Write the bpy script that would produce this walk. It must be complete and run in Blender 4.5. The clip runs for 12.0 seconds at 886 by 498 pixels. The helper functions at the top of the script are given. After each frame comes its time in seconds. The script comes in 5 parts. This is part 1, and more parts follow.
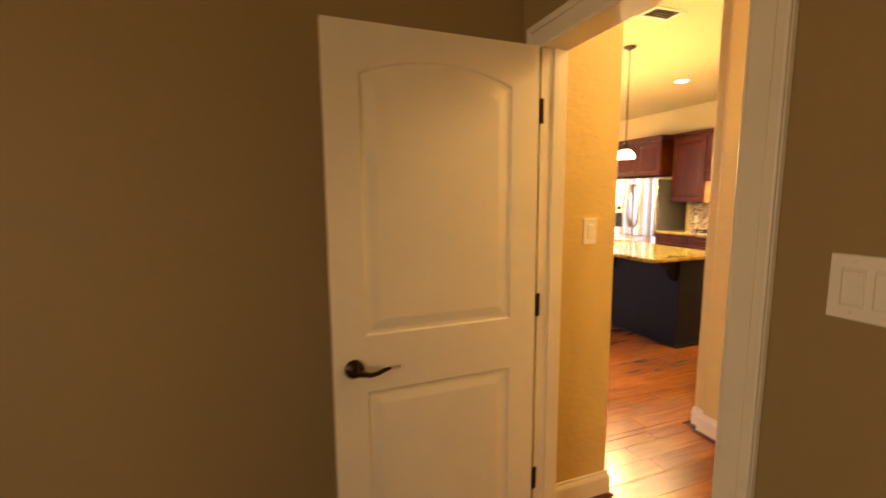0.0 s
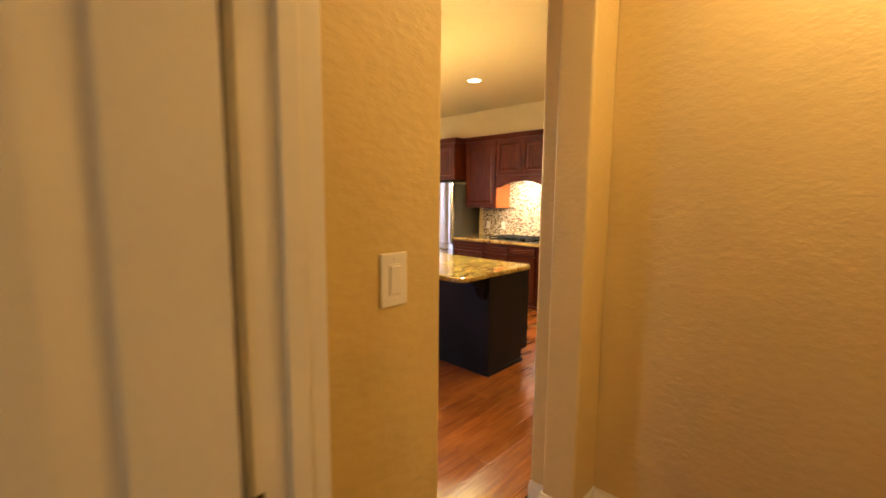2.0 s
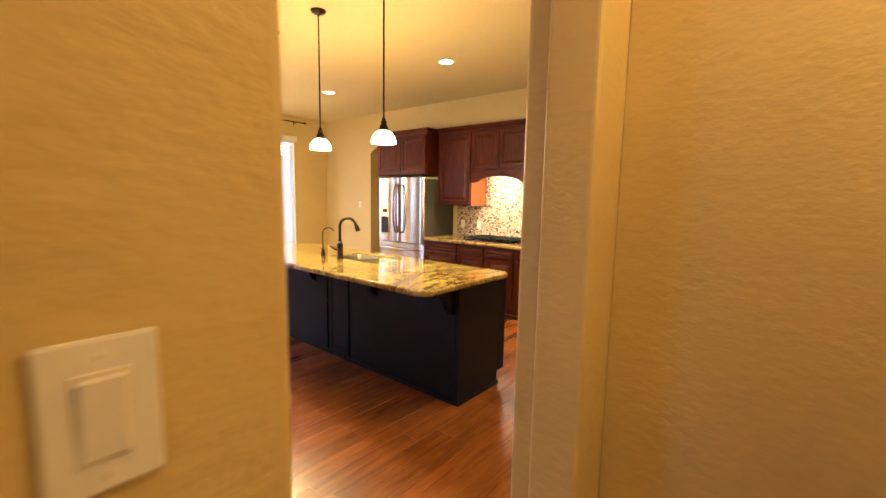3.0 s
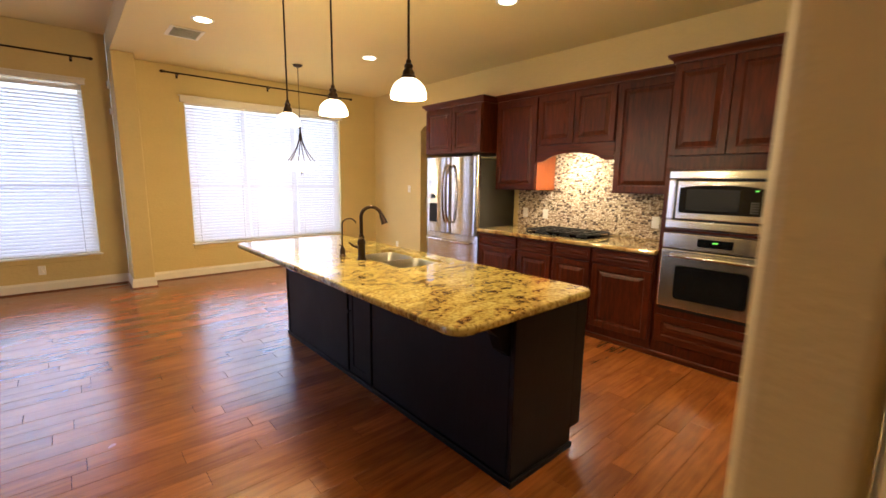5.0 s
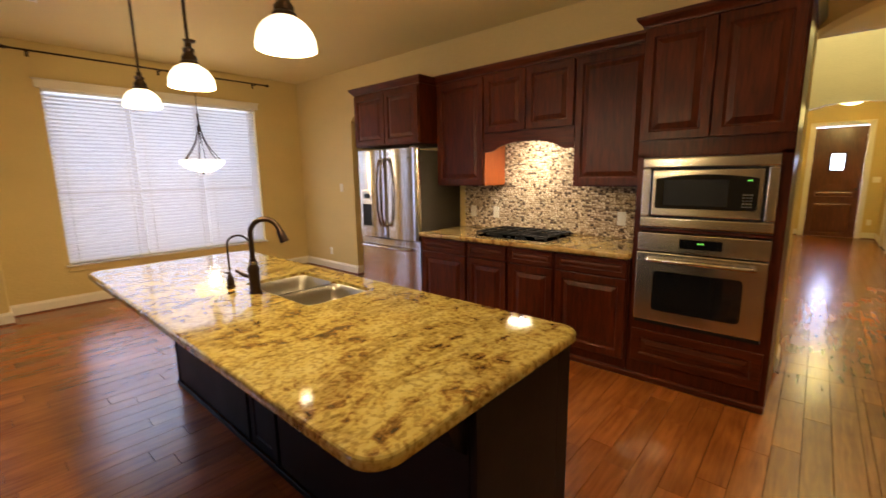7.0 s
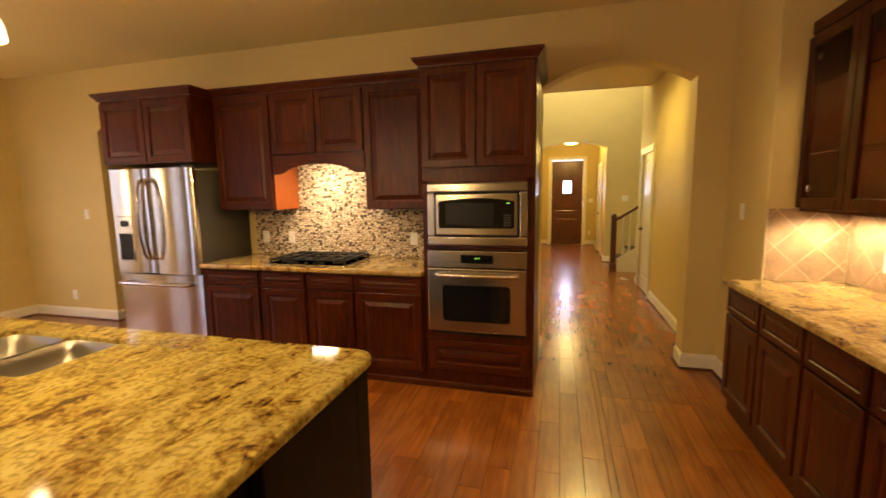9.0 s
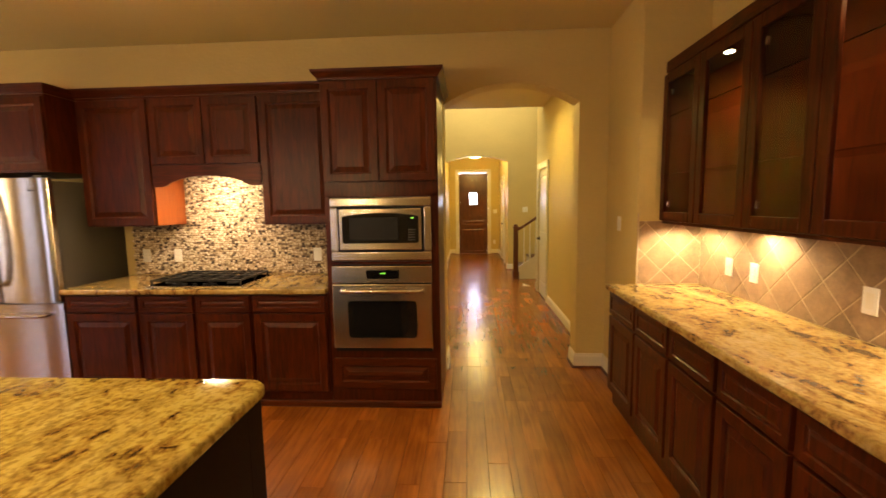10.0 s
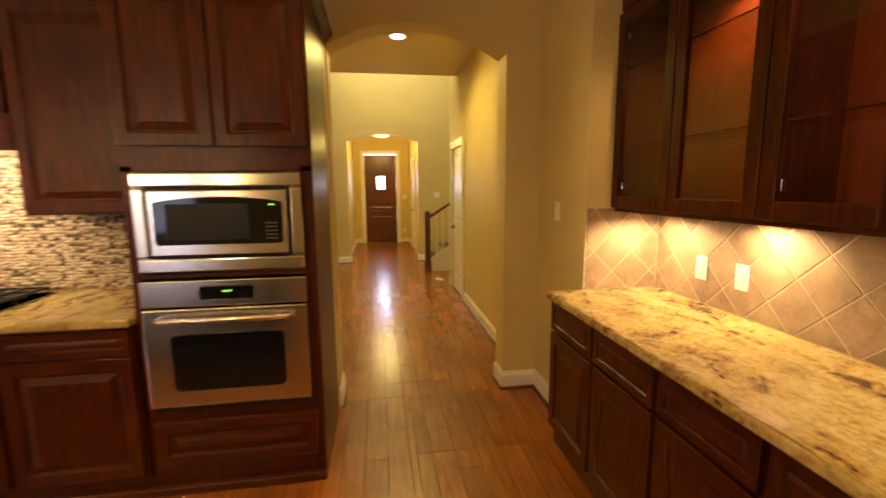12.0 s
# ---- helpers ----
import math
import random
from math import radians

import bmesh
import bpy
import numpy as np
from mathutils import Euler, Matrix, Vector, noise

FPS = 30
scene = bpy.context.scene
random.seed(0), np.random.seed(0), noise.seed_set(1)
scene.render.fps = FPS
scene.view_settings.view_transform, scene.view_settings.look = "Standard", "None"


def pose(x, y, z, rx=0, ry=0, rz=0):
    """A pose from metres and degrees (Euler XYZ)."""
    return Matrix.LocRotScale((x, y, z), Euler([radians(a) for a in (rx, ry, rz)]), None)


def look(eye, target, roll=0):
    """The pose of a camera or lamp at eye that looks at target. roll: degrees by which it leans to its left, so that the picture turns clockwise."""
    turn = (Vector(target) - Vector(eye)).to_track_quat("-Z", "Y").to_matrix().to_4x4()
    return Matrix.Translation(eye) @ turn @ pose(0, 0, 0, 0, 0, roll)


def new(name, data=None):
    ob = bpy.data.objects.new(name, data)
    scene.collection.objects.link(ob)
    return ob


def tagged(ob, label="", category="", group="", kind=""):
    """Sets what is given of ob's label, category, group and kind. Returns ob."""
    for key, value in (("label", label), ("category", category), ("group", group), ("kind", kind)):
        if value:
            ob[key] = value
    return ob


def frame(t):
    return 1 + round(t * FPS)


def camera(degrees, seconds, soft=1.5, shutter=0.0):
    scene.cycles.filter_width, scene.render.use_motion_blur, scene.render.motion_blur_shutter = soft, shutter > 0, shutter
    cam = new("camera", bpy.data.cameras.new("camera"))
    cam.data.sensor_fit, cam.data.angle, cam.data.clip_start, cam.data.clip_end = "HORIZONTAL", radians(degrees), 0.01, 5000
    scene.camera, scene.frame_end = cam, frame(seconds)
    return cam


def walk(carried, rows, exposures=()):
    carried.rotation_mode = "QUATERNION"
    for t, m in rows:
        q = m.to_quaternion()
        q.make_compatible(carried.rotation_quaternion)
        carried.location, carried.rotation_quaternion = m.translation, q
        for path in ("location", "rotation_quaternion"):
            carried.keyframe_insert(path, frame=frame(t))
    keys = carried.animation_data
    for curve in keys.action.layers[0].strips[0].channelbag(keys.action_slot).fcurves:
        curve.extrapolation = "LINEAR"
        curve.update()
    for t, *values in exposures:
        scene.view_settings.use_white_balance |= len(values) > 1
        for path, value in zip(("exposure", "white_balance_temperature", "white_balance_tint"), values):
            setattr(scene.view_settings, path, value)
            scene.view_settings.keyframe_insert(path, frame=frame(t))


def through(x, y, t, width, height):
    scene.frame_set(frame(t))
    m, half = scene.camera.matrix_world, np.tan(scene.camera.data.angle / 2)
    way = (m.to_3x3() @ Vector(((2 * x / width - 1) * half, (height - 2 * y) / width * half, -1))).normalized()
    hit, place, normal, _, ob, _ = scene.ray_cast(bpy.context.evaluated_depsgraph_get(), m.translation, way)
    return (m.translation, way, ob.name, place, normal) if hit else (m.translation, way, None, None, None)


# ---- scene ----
cam = camera(92.6, 12.0, shutter=0.5)
PATH = [
    (0, (0.073, 0.001, 1.499), (0.758, 1.863, 1.25), -0.4),
    (0.5, (0.209, 0.246, 1.522), (1.189, 1.975, 1.302), 0.1),
    (1, (0.38, 0.511, 1.515), (1.614, 2.069, 1.291), -1.2),
    (1.5, (0.548, 0.72, 1.496), (1.938, 2.136, 1.245), -1.9),
    (2, (0.777, 0.88, 1.507), (2.228, 2.236, 1.272), 0.5),
    (2.5, (1.04, 1.058, 1.495), (2.571, 2.321, 1.248), 0.7),
    (4.3, (1.824, 1.566, 1.497), (3.244, 2.944, 1.212), 1.7),
    (4.5, (1.888, 1.655, 1.483), (3.297, 3.04, 1.171), 1.3),
    (5, (2.101, 1.803, 1.47), (3.408, 3.282, 1.151), 0.8),
    (5.5, (2.226, 1.97, 1.473), (3.493, 3.477, 1.121), 0.0),
    (6, (2.37, 2.119, 1.474), (3.731, 3.556, 1.187), -0.8),
    (6.5, (2.553, 2.226, 1.489), (3.961, 3.62, 1.21), -1.4),
    (7, (2.688, 2.294, 1.484), (4.165, 3.598, 1.14), -0.9),
    (7.5, (2.736, 2.317, 1.487), (4.37, 3.418, 1.142), -1.0),
    (7.7, (2.748, 2.312, 1.491), (4.441, 3.323, 1.156), -1.0),
    (9.3, (2.741, 2.233, 1.499), (4.683, 2.645, 1.253), -1.0),
    (9.5, (2.74, 2.221, 1.52), (4.698, 2.55, 1.28), -1.1),
    (10, (2.75, 2.2, 1.528), (4.735, 2.319, 1.311), -0.9),
    (10.5, (2.826, 2.188, 1.513), (4.812, 2.211, 1.282), -1.6),
    (11, (3.026, 2.153, 1.521), (5.013, 2.129, 1.296), -2.2),
    (11.5, (3.325, 2.133, 1.492), (5.306, 2.071, 1.22), -1.2),
    (12, (3.688, 2.103, 1.496), (5.646, 1.81, 1.208), -0.5),
]
EXPOSURES = [(0, 0.92, 7000, 12), (0.5, 0.76, 6800, 11), (1.0, 0.45, 6450, 10), (1.5, 0.30, 6400, 10), (2.0, 0.25, 6350, 10), (2.5, 0.20, 6300, 10), (4.5, -0.1, 5600, 7), (5.5, -0.48, 5750, 8), (6.5, -0.78, 5850, 10),
             (7.5, -0.88, 6250, 11), (9.5, -0.6, 7400, 15), (12, -0.66, 7450, 13)]
walk(cam, [(t, look(eye, target, roll)) for t, eye, target, roll in PATH], EXPOSURES)

# lamp strengths in watts, and the open door's angle
K_CAN, K_PEND, K_HOOD, K_UNDER, K_PUCK = 95.0, 46.0, 74.0, 13.5, 15.0
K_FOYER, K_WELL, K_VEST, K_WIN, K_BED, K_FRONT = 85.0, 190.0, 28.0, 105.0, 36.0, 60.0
K_OUT = 1.6
DOOR_TURN = 1.0
K_WEST = 62.0
TILE_D, TILE_U, TILE_V = 0.232, 4.942, 1.132
VENT2 = (3.06, 2.86)

# ---- world and lights ----
world = bpy.data.worlds.new("sky")
scene.world = world
world.use_nodes = True
_wn = world.node_tree.nodes
_sky = _wn.new("ShaderNodeTexSky")
_sky.sky_type = "NISHITA"
_sky.sun_disc = False
_sky.sun_elevation = radians(40)
_sky.sun_rotation = radians(200)
world.node_tree.links.new(_sky.outputs[0], _wn["Background"].inputs[0])
_wn["Background"].inputs[1].default_value = 0.12

WARM = (1.0, 0.70, 0.32)
WARMER = (1.0, 0.63, 0.26)
DAY = (0.60, 0.66, 1.0)


def lamp(name, kind, place, watts, colour=WARM, size=0.05, aim=None, spot=120, size_y=None):
    data = bpy.data.lights.new(name, kind)
    data.energy, data.color = watts, colour
    if kind == "AREA":
        data.size = size
        if size_y:
            data.shape, data.size_y = "RECTANGLE", size_y
    else:
        data.shadow_soft_size = size
    if kind == "SPOT":
        data.spot_size, data.spot_blend = radians(spot), 0.6
    ob = new(name, data)
    ob.matrix_world = look(place, aim) if aim else Matrix.Translation(place)
    return ob


sun = lamp("sun", "SUN", (0, 20, 20), 2.0, (1.0, 0.95, 0.86), aim=(4, 0, 0))
sun.data.angle = radians(0.5)

# The last two are unseen, added for the golden light on the floor.
CANS = [(3.25, 6.68), (5.06, 4.37), (5.12, 6.67), (3.35, 2.35), (4.9, 2.2)]
PENDANTS = [(3.42, 3.57), (3.42, 4.365), (3.42, 5.10)]
CEIL = 2.985

for x, y in CANS:
    lamp("can_lamp", "SPOT", (x, y, CEIL - 0.03), K_CAN * (0.6 if y < 3 else 1.0), WARM, 0.05, (x, y, 0), 130)
for x, y in PENDANTS:
    lamp("pendant_lamp", "POINT", (x, y, 1.83), K_PEND, WARM, 0.05)
lamp("chandelier_lamp", "POINT", (4.60, 7.65, 1.56), K_PEND, WARM, 0.06)
lamp("hood_lamp", "AREA", (6.24, 4.32, 1.795), K_HOOD * 0.6, (1.0, 0.82, 0.58), 0.12, (6.42, 4.32, 1.2), size_y=0.62)
UNDER_LIGHTS = [(5.69, 0.70, 1.0), (5.15, 0.63, 0.8), (4.05, 0.66, 0.9)]
for x, y, share in UNDER_LIGHTS:
    lamp("cabinet_lamp", "SPOT", (x, y, 1.350), K_UNDER * 4.6 * share, (1.0, 0.76, 0.46), 0.03, (x, y, 0), 172)
for x in (5.40, 4.35):
    lamp("puck_lamp", "SPOT", (x, 0.68, 2.35), K_PUCK, WARMER, 0.03, (x, 0.66, 0), 150)
lamp("hall_lamp", "SPOT", (8.16, 1.87, CEIL - 0.03), K_CAN * 2.3, (1.0, 0.79, 0.25), 0.22, (8.16, 1.87, 0), 174)
lamp("foyer_lamp", "POINT", (13.5, 2.0, 2.50), K_FOYER, (1.0, 0.75, 0.22), 0.22)
# Added fill lamp that brightens the tall stair wall; its source is unseen.
lamp("stairwell_fill_area", "AREA", (10.9, 2.0, 5.48), K_WELL, (0.98, 1.0, 0.76), 1.2, (10.9, 2.0, 0))
# Added warm fill for the passage walls; no lamp is known there.
lamp("vestibule_fill_lamp", "POINT", (2.15, 0.75, 2.58), K_VEST, WARMER, 0.25)
lamp("window_daylight", "AREA", (4.65, 9.40, 1.55), K_WIN, DAY, 2.5, (4.65, 5.0, 1.3), size_y=2.1)
lamp("living_window_daylight", "AREA", (1.2, 9.55, 1.55), K_WIN, DAY, 2.5, (1.2, 5.0, 1.3), size_y=2.2)
# Unseen warm fill, placed and coloured to suit the bedroom's brightness.
lamp("bedroom_fill_light", "AREA", (-3.6, -1.6, 1.5), K_BED, (1.0, 0.67, 0.37), 1.5, (1.0, 0.6, 1.2), size_y=1.35)
lamp("west_window_daylight", "AREA", (-3.75, 7.4, 1.5), K_WEST, DAY, 1.5, (3.0, 4.0, 1.2), size_y=2.1)
lamp("front_door_daylight", "AREA", (15.75, 2.035, 1.63), K_FRONT, DAY, 0.5, (12.0, 2.0, 1.2), size_y=0.6)


# ---- materials ----
def mat(name, colour, rough=0.5, metal=0.0, var=0.12, scale=6.0, fine=80.0, bump=0.05, coat=0.0, stretch=(1, 1, 1), per="", dark=0.0, bdist=0.02):
    """A plain procedural surface: broad and fine colour variation, roughness variation, fine relief."""
    m = bpy.data.materials.new(name)
    m.use_nodes = True
    nt = m.node_tree
    n, l = nt.nodes, nt.links
    b = n["Principled BSDF"]
    tc = n.new("ShaderNodeTexCoord")
    mp = n.new("ShaderNodeMapping")
    mp.inputs["Scale"].default_value = stretch
    l.new(tc.outputs["Object"], mp.inputs[0])
    n1, n2 = n.new("ShaderNodeTexNoise"), n.new("ShaderNodeTexNoise")
    n1.inputs["Scale"].default_value, n1.inputs["Detail"].default_value = scale, 4
    n2.inputs["Scale"].default_value, n2.inputs["Detail"].default_value = fine, 3
    l.new(mp.outputs[0], n1.inputs[0])
    l.new(mp.outputs[0], n2.inputs[0])
    add = n.new("ShaderNodeMath")
    add.operation = "MULTIPLY_ADD"
    add.inputs[1].default_value = 0.35
    l.new(n2.outputs[0], add.inputs[0])
    l.new(n1.outputs[0], add.inputs[2])
    ramp = n.new("ShaderNodeValToRGB")
    ramp.color_ramp.elements[0].position, ramp.color_ramp.elements[1].position = 0.40, 0.95
    lo = [c * (1 - var) for c in colour]
    hi = [min(1, c * (1 + var)) for c in colour]
    ramp.color_ramp.elements[0].color, ramp.color_ramp.elements[1].color = (*lo, 1), (*hi, 1)
    l.new(add.outputs[0], ramp.inputs[0])
    out = ramp.outputs[0]
    if per:
        if per == "object":
            rnd = n.new("ShaderNodeObjectInfo").outputs["Random"]
        else:
            rnd = n.new("ShaderNodeNewGeometry").outputs["Random Per Island"]
        hsv = n.new("ShaderNodeHueSaturation")
        mr = n.new("ShaderNodeMapRange")
        mr.inputs[3].default_value, mr.inputs[4].default_value = 1 - dark, 1 + dark
        l.new(rnd, mr.inputs[0])
        l.new(mr.outputs[0], hsv.inputs["Value"])
        l.new(out, hsv.inputs["Color"])
        out = hsv.outputs[0]
    l.new(out, b.inputs["Base Color"])
    rr = n.new("ShaderNodeMapRange")
    rr.inputs[3].default_value, rr.inputs[4].default_value = rough * 0.8, min(1, rough * 1.25)
    l.new(n1.outputs[0], rr.inputs[0])
    l.new(rr.outputs[0], b.inputs["Roughness"])
    b.inputs["Metallic"].default_value = metal
    b.inputs["Coat Weight"].default_value = coat
    b.inputs["Coat Roughness"].default_value = 0.12
    if bump:
        bp = n.new("ShaderNodeBump")
        bp.inputs["Strength"].default_value, bp.inputs["Distance"].default_value = bump, bdist
        l.new(add.outputs[0], bp.inputs["Height"])
        l.new(bp.outputs[0], b.inputs["Normal"])
    return m


def glow(name, colour, strength, base=(0.9, 0.9, 0.85)):
    m = bpy.data.materials.new(name)
    m.use_nodes = True
    b = m.node_tree.nodes["Principled BSDF"]
    b.inputs["Base Color"].default_value = (*base, 1)
    b.inputs["Roughness"].default_value = 0.3
    b.inputs["Emission Color"].default_value = (*colour, 1)
    b.inputs["Emission Strength"].default_value = strength
    return m


def granite(name, light, mid, dark, size=4.2, specks=0.55, threads=0.42, low=0.36):
    m = bpy.data.materials.new(name)
    m.use_nodes = True
    nt = m.node_tree
    n, l = nt.nodes, nt.links
    b = n["Principled BSDF"]
    tc = n.new("ShaderNodeTexCoord")
    mp = n.new("ShaderNodeMapping")
    mp.inputs["Rotation"].default_value = (0, 0, 0.6)
    mp.inputs["Scale"].default_value = (0.9, 1.7, 1.0)
    l.new(tc.outputs["Object"], mp.inputs[0])
    veins = n.new("ShaderNodeTexNoise")
    veins.inputs["Scale"].default_value, veins.inputs["Detail"].default_value = size, 9
    veins.inputs["Roughness"].default_value, veins.inputs["Distortion"].default_value = 0.64, 2.2
    l.new(mp.outputs[0], veins.inputs[0])
    crumbs = n.new("ShaderNodeTexNoise")
    crumbs.inputs["Scale"].default_value, crumbs.inputs["Detail"].default_value = 21.0, 6
    crumbs.inputs["Roughness"].default_value, crumbs.inputs["Distortion"].default_value = 0.62, 0.8
    l.new(tc.outputs["Object"], crumbs.inputs[0])
    both = n.new("ShaderNodeMix")
    both.inputs["Factor"].default_value = 0.42
    l.new(veins.outputs[0], both.inputs["A"])
    l.new(crumbs.outputs[0], both.inputs["B"])
    r1 = n.new("ShaderNodeValToRGB")
    e = r1.color_ramp.elements
    e[0].position, e[0].color = low, (*dark, 1)
    e[1].position, e[1].color = 0.60, (*light, 1)
    a = e.new(low + 0.058)
    a.color = (*mid, 1)
    a = e.new(low + 0.118)
    a.color = (light[0] * 0.86, light[1] * 0.80, light[2] * 0.6, 1)
    l.new(both.outputs[0], r1.inputs[0])
    sp = n.new("ShaderNodeTexNoise")
    sp.inputs["Scale"].default_value, sp.inputs["Detail"].default_value = 55, 5
    l.new(tc.outputs["Object"], sp.inputs[0])
    r2 = n.new("ShaderNodeValToRGB")
    r2.color_ramp.elements[0].position, r2.color_ramp.elements[0].color = 0.38, (0.35, 0.26, 0.18, 1)
    r2.color_ramp.elements[1].position, r2.color_ramp.elements[1].color = 0.52, (1, 1, 1, 1)
    l.new(sp.outputs[0], r2.inputs[0])
    mix = n.new("ShaderNodeMix")
    mix.data_type, mix.blend_type = "RGBA", "MULTIPLY"
    mix.inputs["Factor"].default_value = specks
    l.new(r1.outputs[0], mix.inputs["A"])
    l.new(r2.outputs[0], mix.inputs["B"])
    thread = n.new("ShaderNodeTexNoise")
    thread.inputs["Scale"].default_value, thread.inputs["Detail"].default_value = size * 0.5, 8
    thread.inputs["Roughness"].default_value, thread.inputs["Distortion"].default_value = 0.62, 1.1
    l.new(mp.outputs[0], thread.inputs[0])
    off = n.new("ShaderNodeMath")
    off.operation = "SUBTRACT"
    off.inputs[1].default_value = 0.5
    l.new(thread.outputs[0], off.inputs[0])
    near = n.new("ShaderNodeMath")
    near.operation = "ABSOLUTE"
    l.new(off.outputs[0], near.inputs[0])
    r3 = n.new("ShaderNodeValToRGB")
    r3.color_ramp.elements[0].position, r3.color_ramp.elements[0].color = 0.004, (0.30, 0.16, 0.08, 1)
    r3.color_ramp.elements[1].position, r3.color_ramp.elements[1].color = 0.030, (1, 1, 1, 1)
    l.new(near.outputs[0], r3.inputs[0])
    lines = n.new("ShaderNodeMix")
    lines.data_type, lines.blend_type = "RGBA", "MULTIPLY"
    lines.inputs["Factor"].default_value = threads
    l.new(mix.outputs["Result"], lines.inputs["A"])
    l.new(r3.outputs[0], lines.inputs["B"])
    l.new(lines.outputs["Result"], b.inputs["Base Color"])
    b.inputs["Roughness"].default_value = 0.07
    b.inputs["Specular IOR Level"].default_value = 0.85
    b.inputs["IOR"].default_value = 1.55
    return m


def wood(name, colour, deep, rough=0.3, coat=0.3, along=(1, 1, 12), per="", dark=0.0, gs=5.0, spec=0.5, blotch=2.5, fibre=1.0, relief=0.05, fine=5):
    """Stained wood; along: stretch of the grain, small along the fibres; blotch: size of the stain's mottling; fibre: weight of the grain."""
    m = bpy.data.materials.new(name)
    m.use_nodes = True
    nt = m.node_tree
    n, l = nt.nodes, nt.links
    b = n["Principled BSDF"]
    tc = n.new("ShaderNodeTexCoord")
    vec = tc.outputs["Object"]
    if per:
        rnd = (n.new("ShaderNodeObjectInfo").outputs["Random"] if per == "object" else n.new("ShaderNodeNewGeometry").outputs["Random Per Island"])
        sc = n.new("ShaderNodeVectorMath")
        sc.operation = "MULTIPLY_ADD"
        sc.inputs[1].default_value = (3.7, 5.3, 1.1)
        l.new(rnd, sc.inputs[0])
        l.new(vec, sc.inputs[2])
        vec = sc.outputs[0]
    mp = n.new("ShaderNodeMapping")
    mp.inputs["Scale"].default_value = along
    l.new(vec, mp.inputs[0])
    g = n.new("ShaderNodeTexNoise")
    g.inputs["Scale"].default_value, g.inputs["Detail"].default_value = gs, fine
    g.inputs["Roughness"].default_value, g.inputs["Distortion"].default_value = 0.6, 0.6
    l.new(mp.outputs[0], g.inputs[0])
    big = n.new("ShaderNodeTexNoise")
    big.inputs["Scale"].default_value, big.inputs["Detail"].default_value = blotch, 3
    l.new(vec, big.inputs[0])
    ma = n.new("ShaderNodeMath")
    ma.operation = "MULTIPLY_ADD"
    ma.inputs[1].default_value = 1.5 - fibre
    l.new(big.outputs[0], ma.inputs[0])
    gw = n.new("ShaderNodeMath")
    gw.operation = "MULTIPLY"
    gw.inputs[1].default_value = fibre
    l.new(g.outputs[0], gw.inputs[0])
    l.new(gw.outputs[0], ma.inputs[2])
    ramp = n.new("ShaderNodeValToRGB")
    ramp.color_ramp.elements[0].position, ramp.color_ramp.elements[0].color = 0.50, (*deep, 1)
    ramp.color_ramp.elements[1].position, ramp.color_ramp.elements[1].color = 0.95, (*colour, 1)
    l.new(ma.outputs[0], ramp.inputs[0])
    out = ramp.outputs[0]
    if per:
        hsv = n.new("ShaderNodeHueSaturation")
        mr = n.new("ShaderNodeMapRange")
        mr.inputs[3].default_value, mr.inputs[4].default_value = 1 - dark, 1 + dark
        l.new(rnd, mr.inputs[0])
        l.new(mr.outputs[0], hsv.inputs["Value"])
        l.new(out, hsv.inputs["Color"])
        out = hsv.outputs[0]
    l.new(out, b.inputs["Base Color"])
    rr = n.new("ShaderNodeMapRange")
    rr.inputs[3].default_value, rr.inputs[4].default_value = rough * 0.75, rough * 1.3
    l.new(big.outputs[0], rr.inputs[0])
    l.new(rr.outputs[0], b.inputs["Roughness"])
    b.inputs["Specular IOR Level"].default_value = spec
    b.inputs["Coat Weight"].default_value = coat
    b.inputs["Coat Roughness"].default_value = 0.15
    if relief:
        bp = n.new("ShaderNodeBump")
        bp.inputs["Strength"].default_value, bp.inputs["Distance"].default_value = relief, 0.01
        l.new(g.outputs[0], bp.inputs["Height"])
        l.new(bp.outputs[0], b.inputs["Normal"])
    return m


def steel(name, colour=(0.68, 0.645, 0.59), rough=0.20, spread=(0, 0, 1), drawn=0.65):
    """Brushed steel; spread: the way in which the brushing draws reflections out."""
    m = mat(name, colour, rough, 1.0, 0.03, 1.2, 30.0, 0.0)
    n, l = m.node_tree.nodes, m.node_tree.links
    b = n["Principled BSDF"]
    b.inputs["Anisotropic"].default_value = drawn
    v = n.new("ShaderNodeCombineXYZ")
    for k in range(3):
        v.inputs[k].default_value = spread[k]
    l.new(v.outputs[0], b.inputs["Tangent"])
    return m


def glass(name, tint=(1, 1, 1), rough=0.0, ior=1.45):
    m = bpy.data.materials.new(name)
    m.use_nodes = True
    b = m.node_tree.nodes["Principled BSDF"]
    b.inputs["Base Color"].default_value = (*tint, 1)
    b.inputs["Transmission Weight"].default_value = 1.0
    b.inputs["Roughness"].default_value = rough
    b.inputs["IOR"].default_value = ior
    return m


def pane_glass(name, gloss=0.07):
    """A thin pane: clear, with a faint reflection."""
    m = bpy.data.materials.new(name)
    m.use_nodes = True
    n, l = m.node_tree.nodes, m.node_tree.links
    n.remove(n["Principled BSDF"])
    t, g, mx = n.new("ShaderNodeBsdfTransparent"), n.new("ShaderNodeBsdfGlossy"), n.new("ShaderNodeMixShader")
    t.inputs[0].default_value = (0.96, 0.97, 0.96, 1)
    g.inputs["Roughness"].default_value = 0.02
    mx.inputs[0].default_value = gloss
    l.new(t.outputs[0], mx.inputs[1])
    l.new(g.outputs[0], mx.inputs[2])
    l.new(mx.outputs[0], n["Material Output"].inputs[0])
    return m


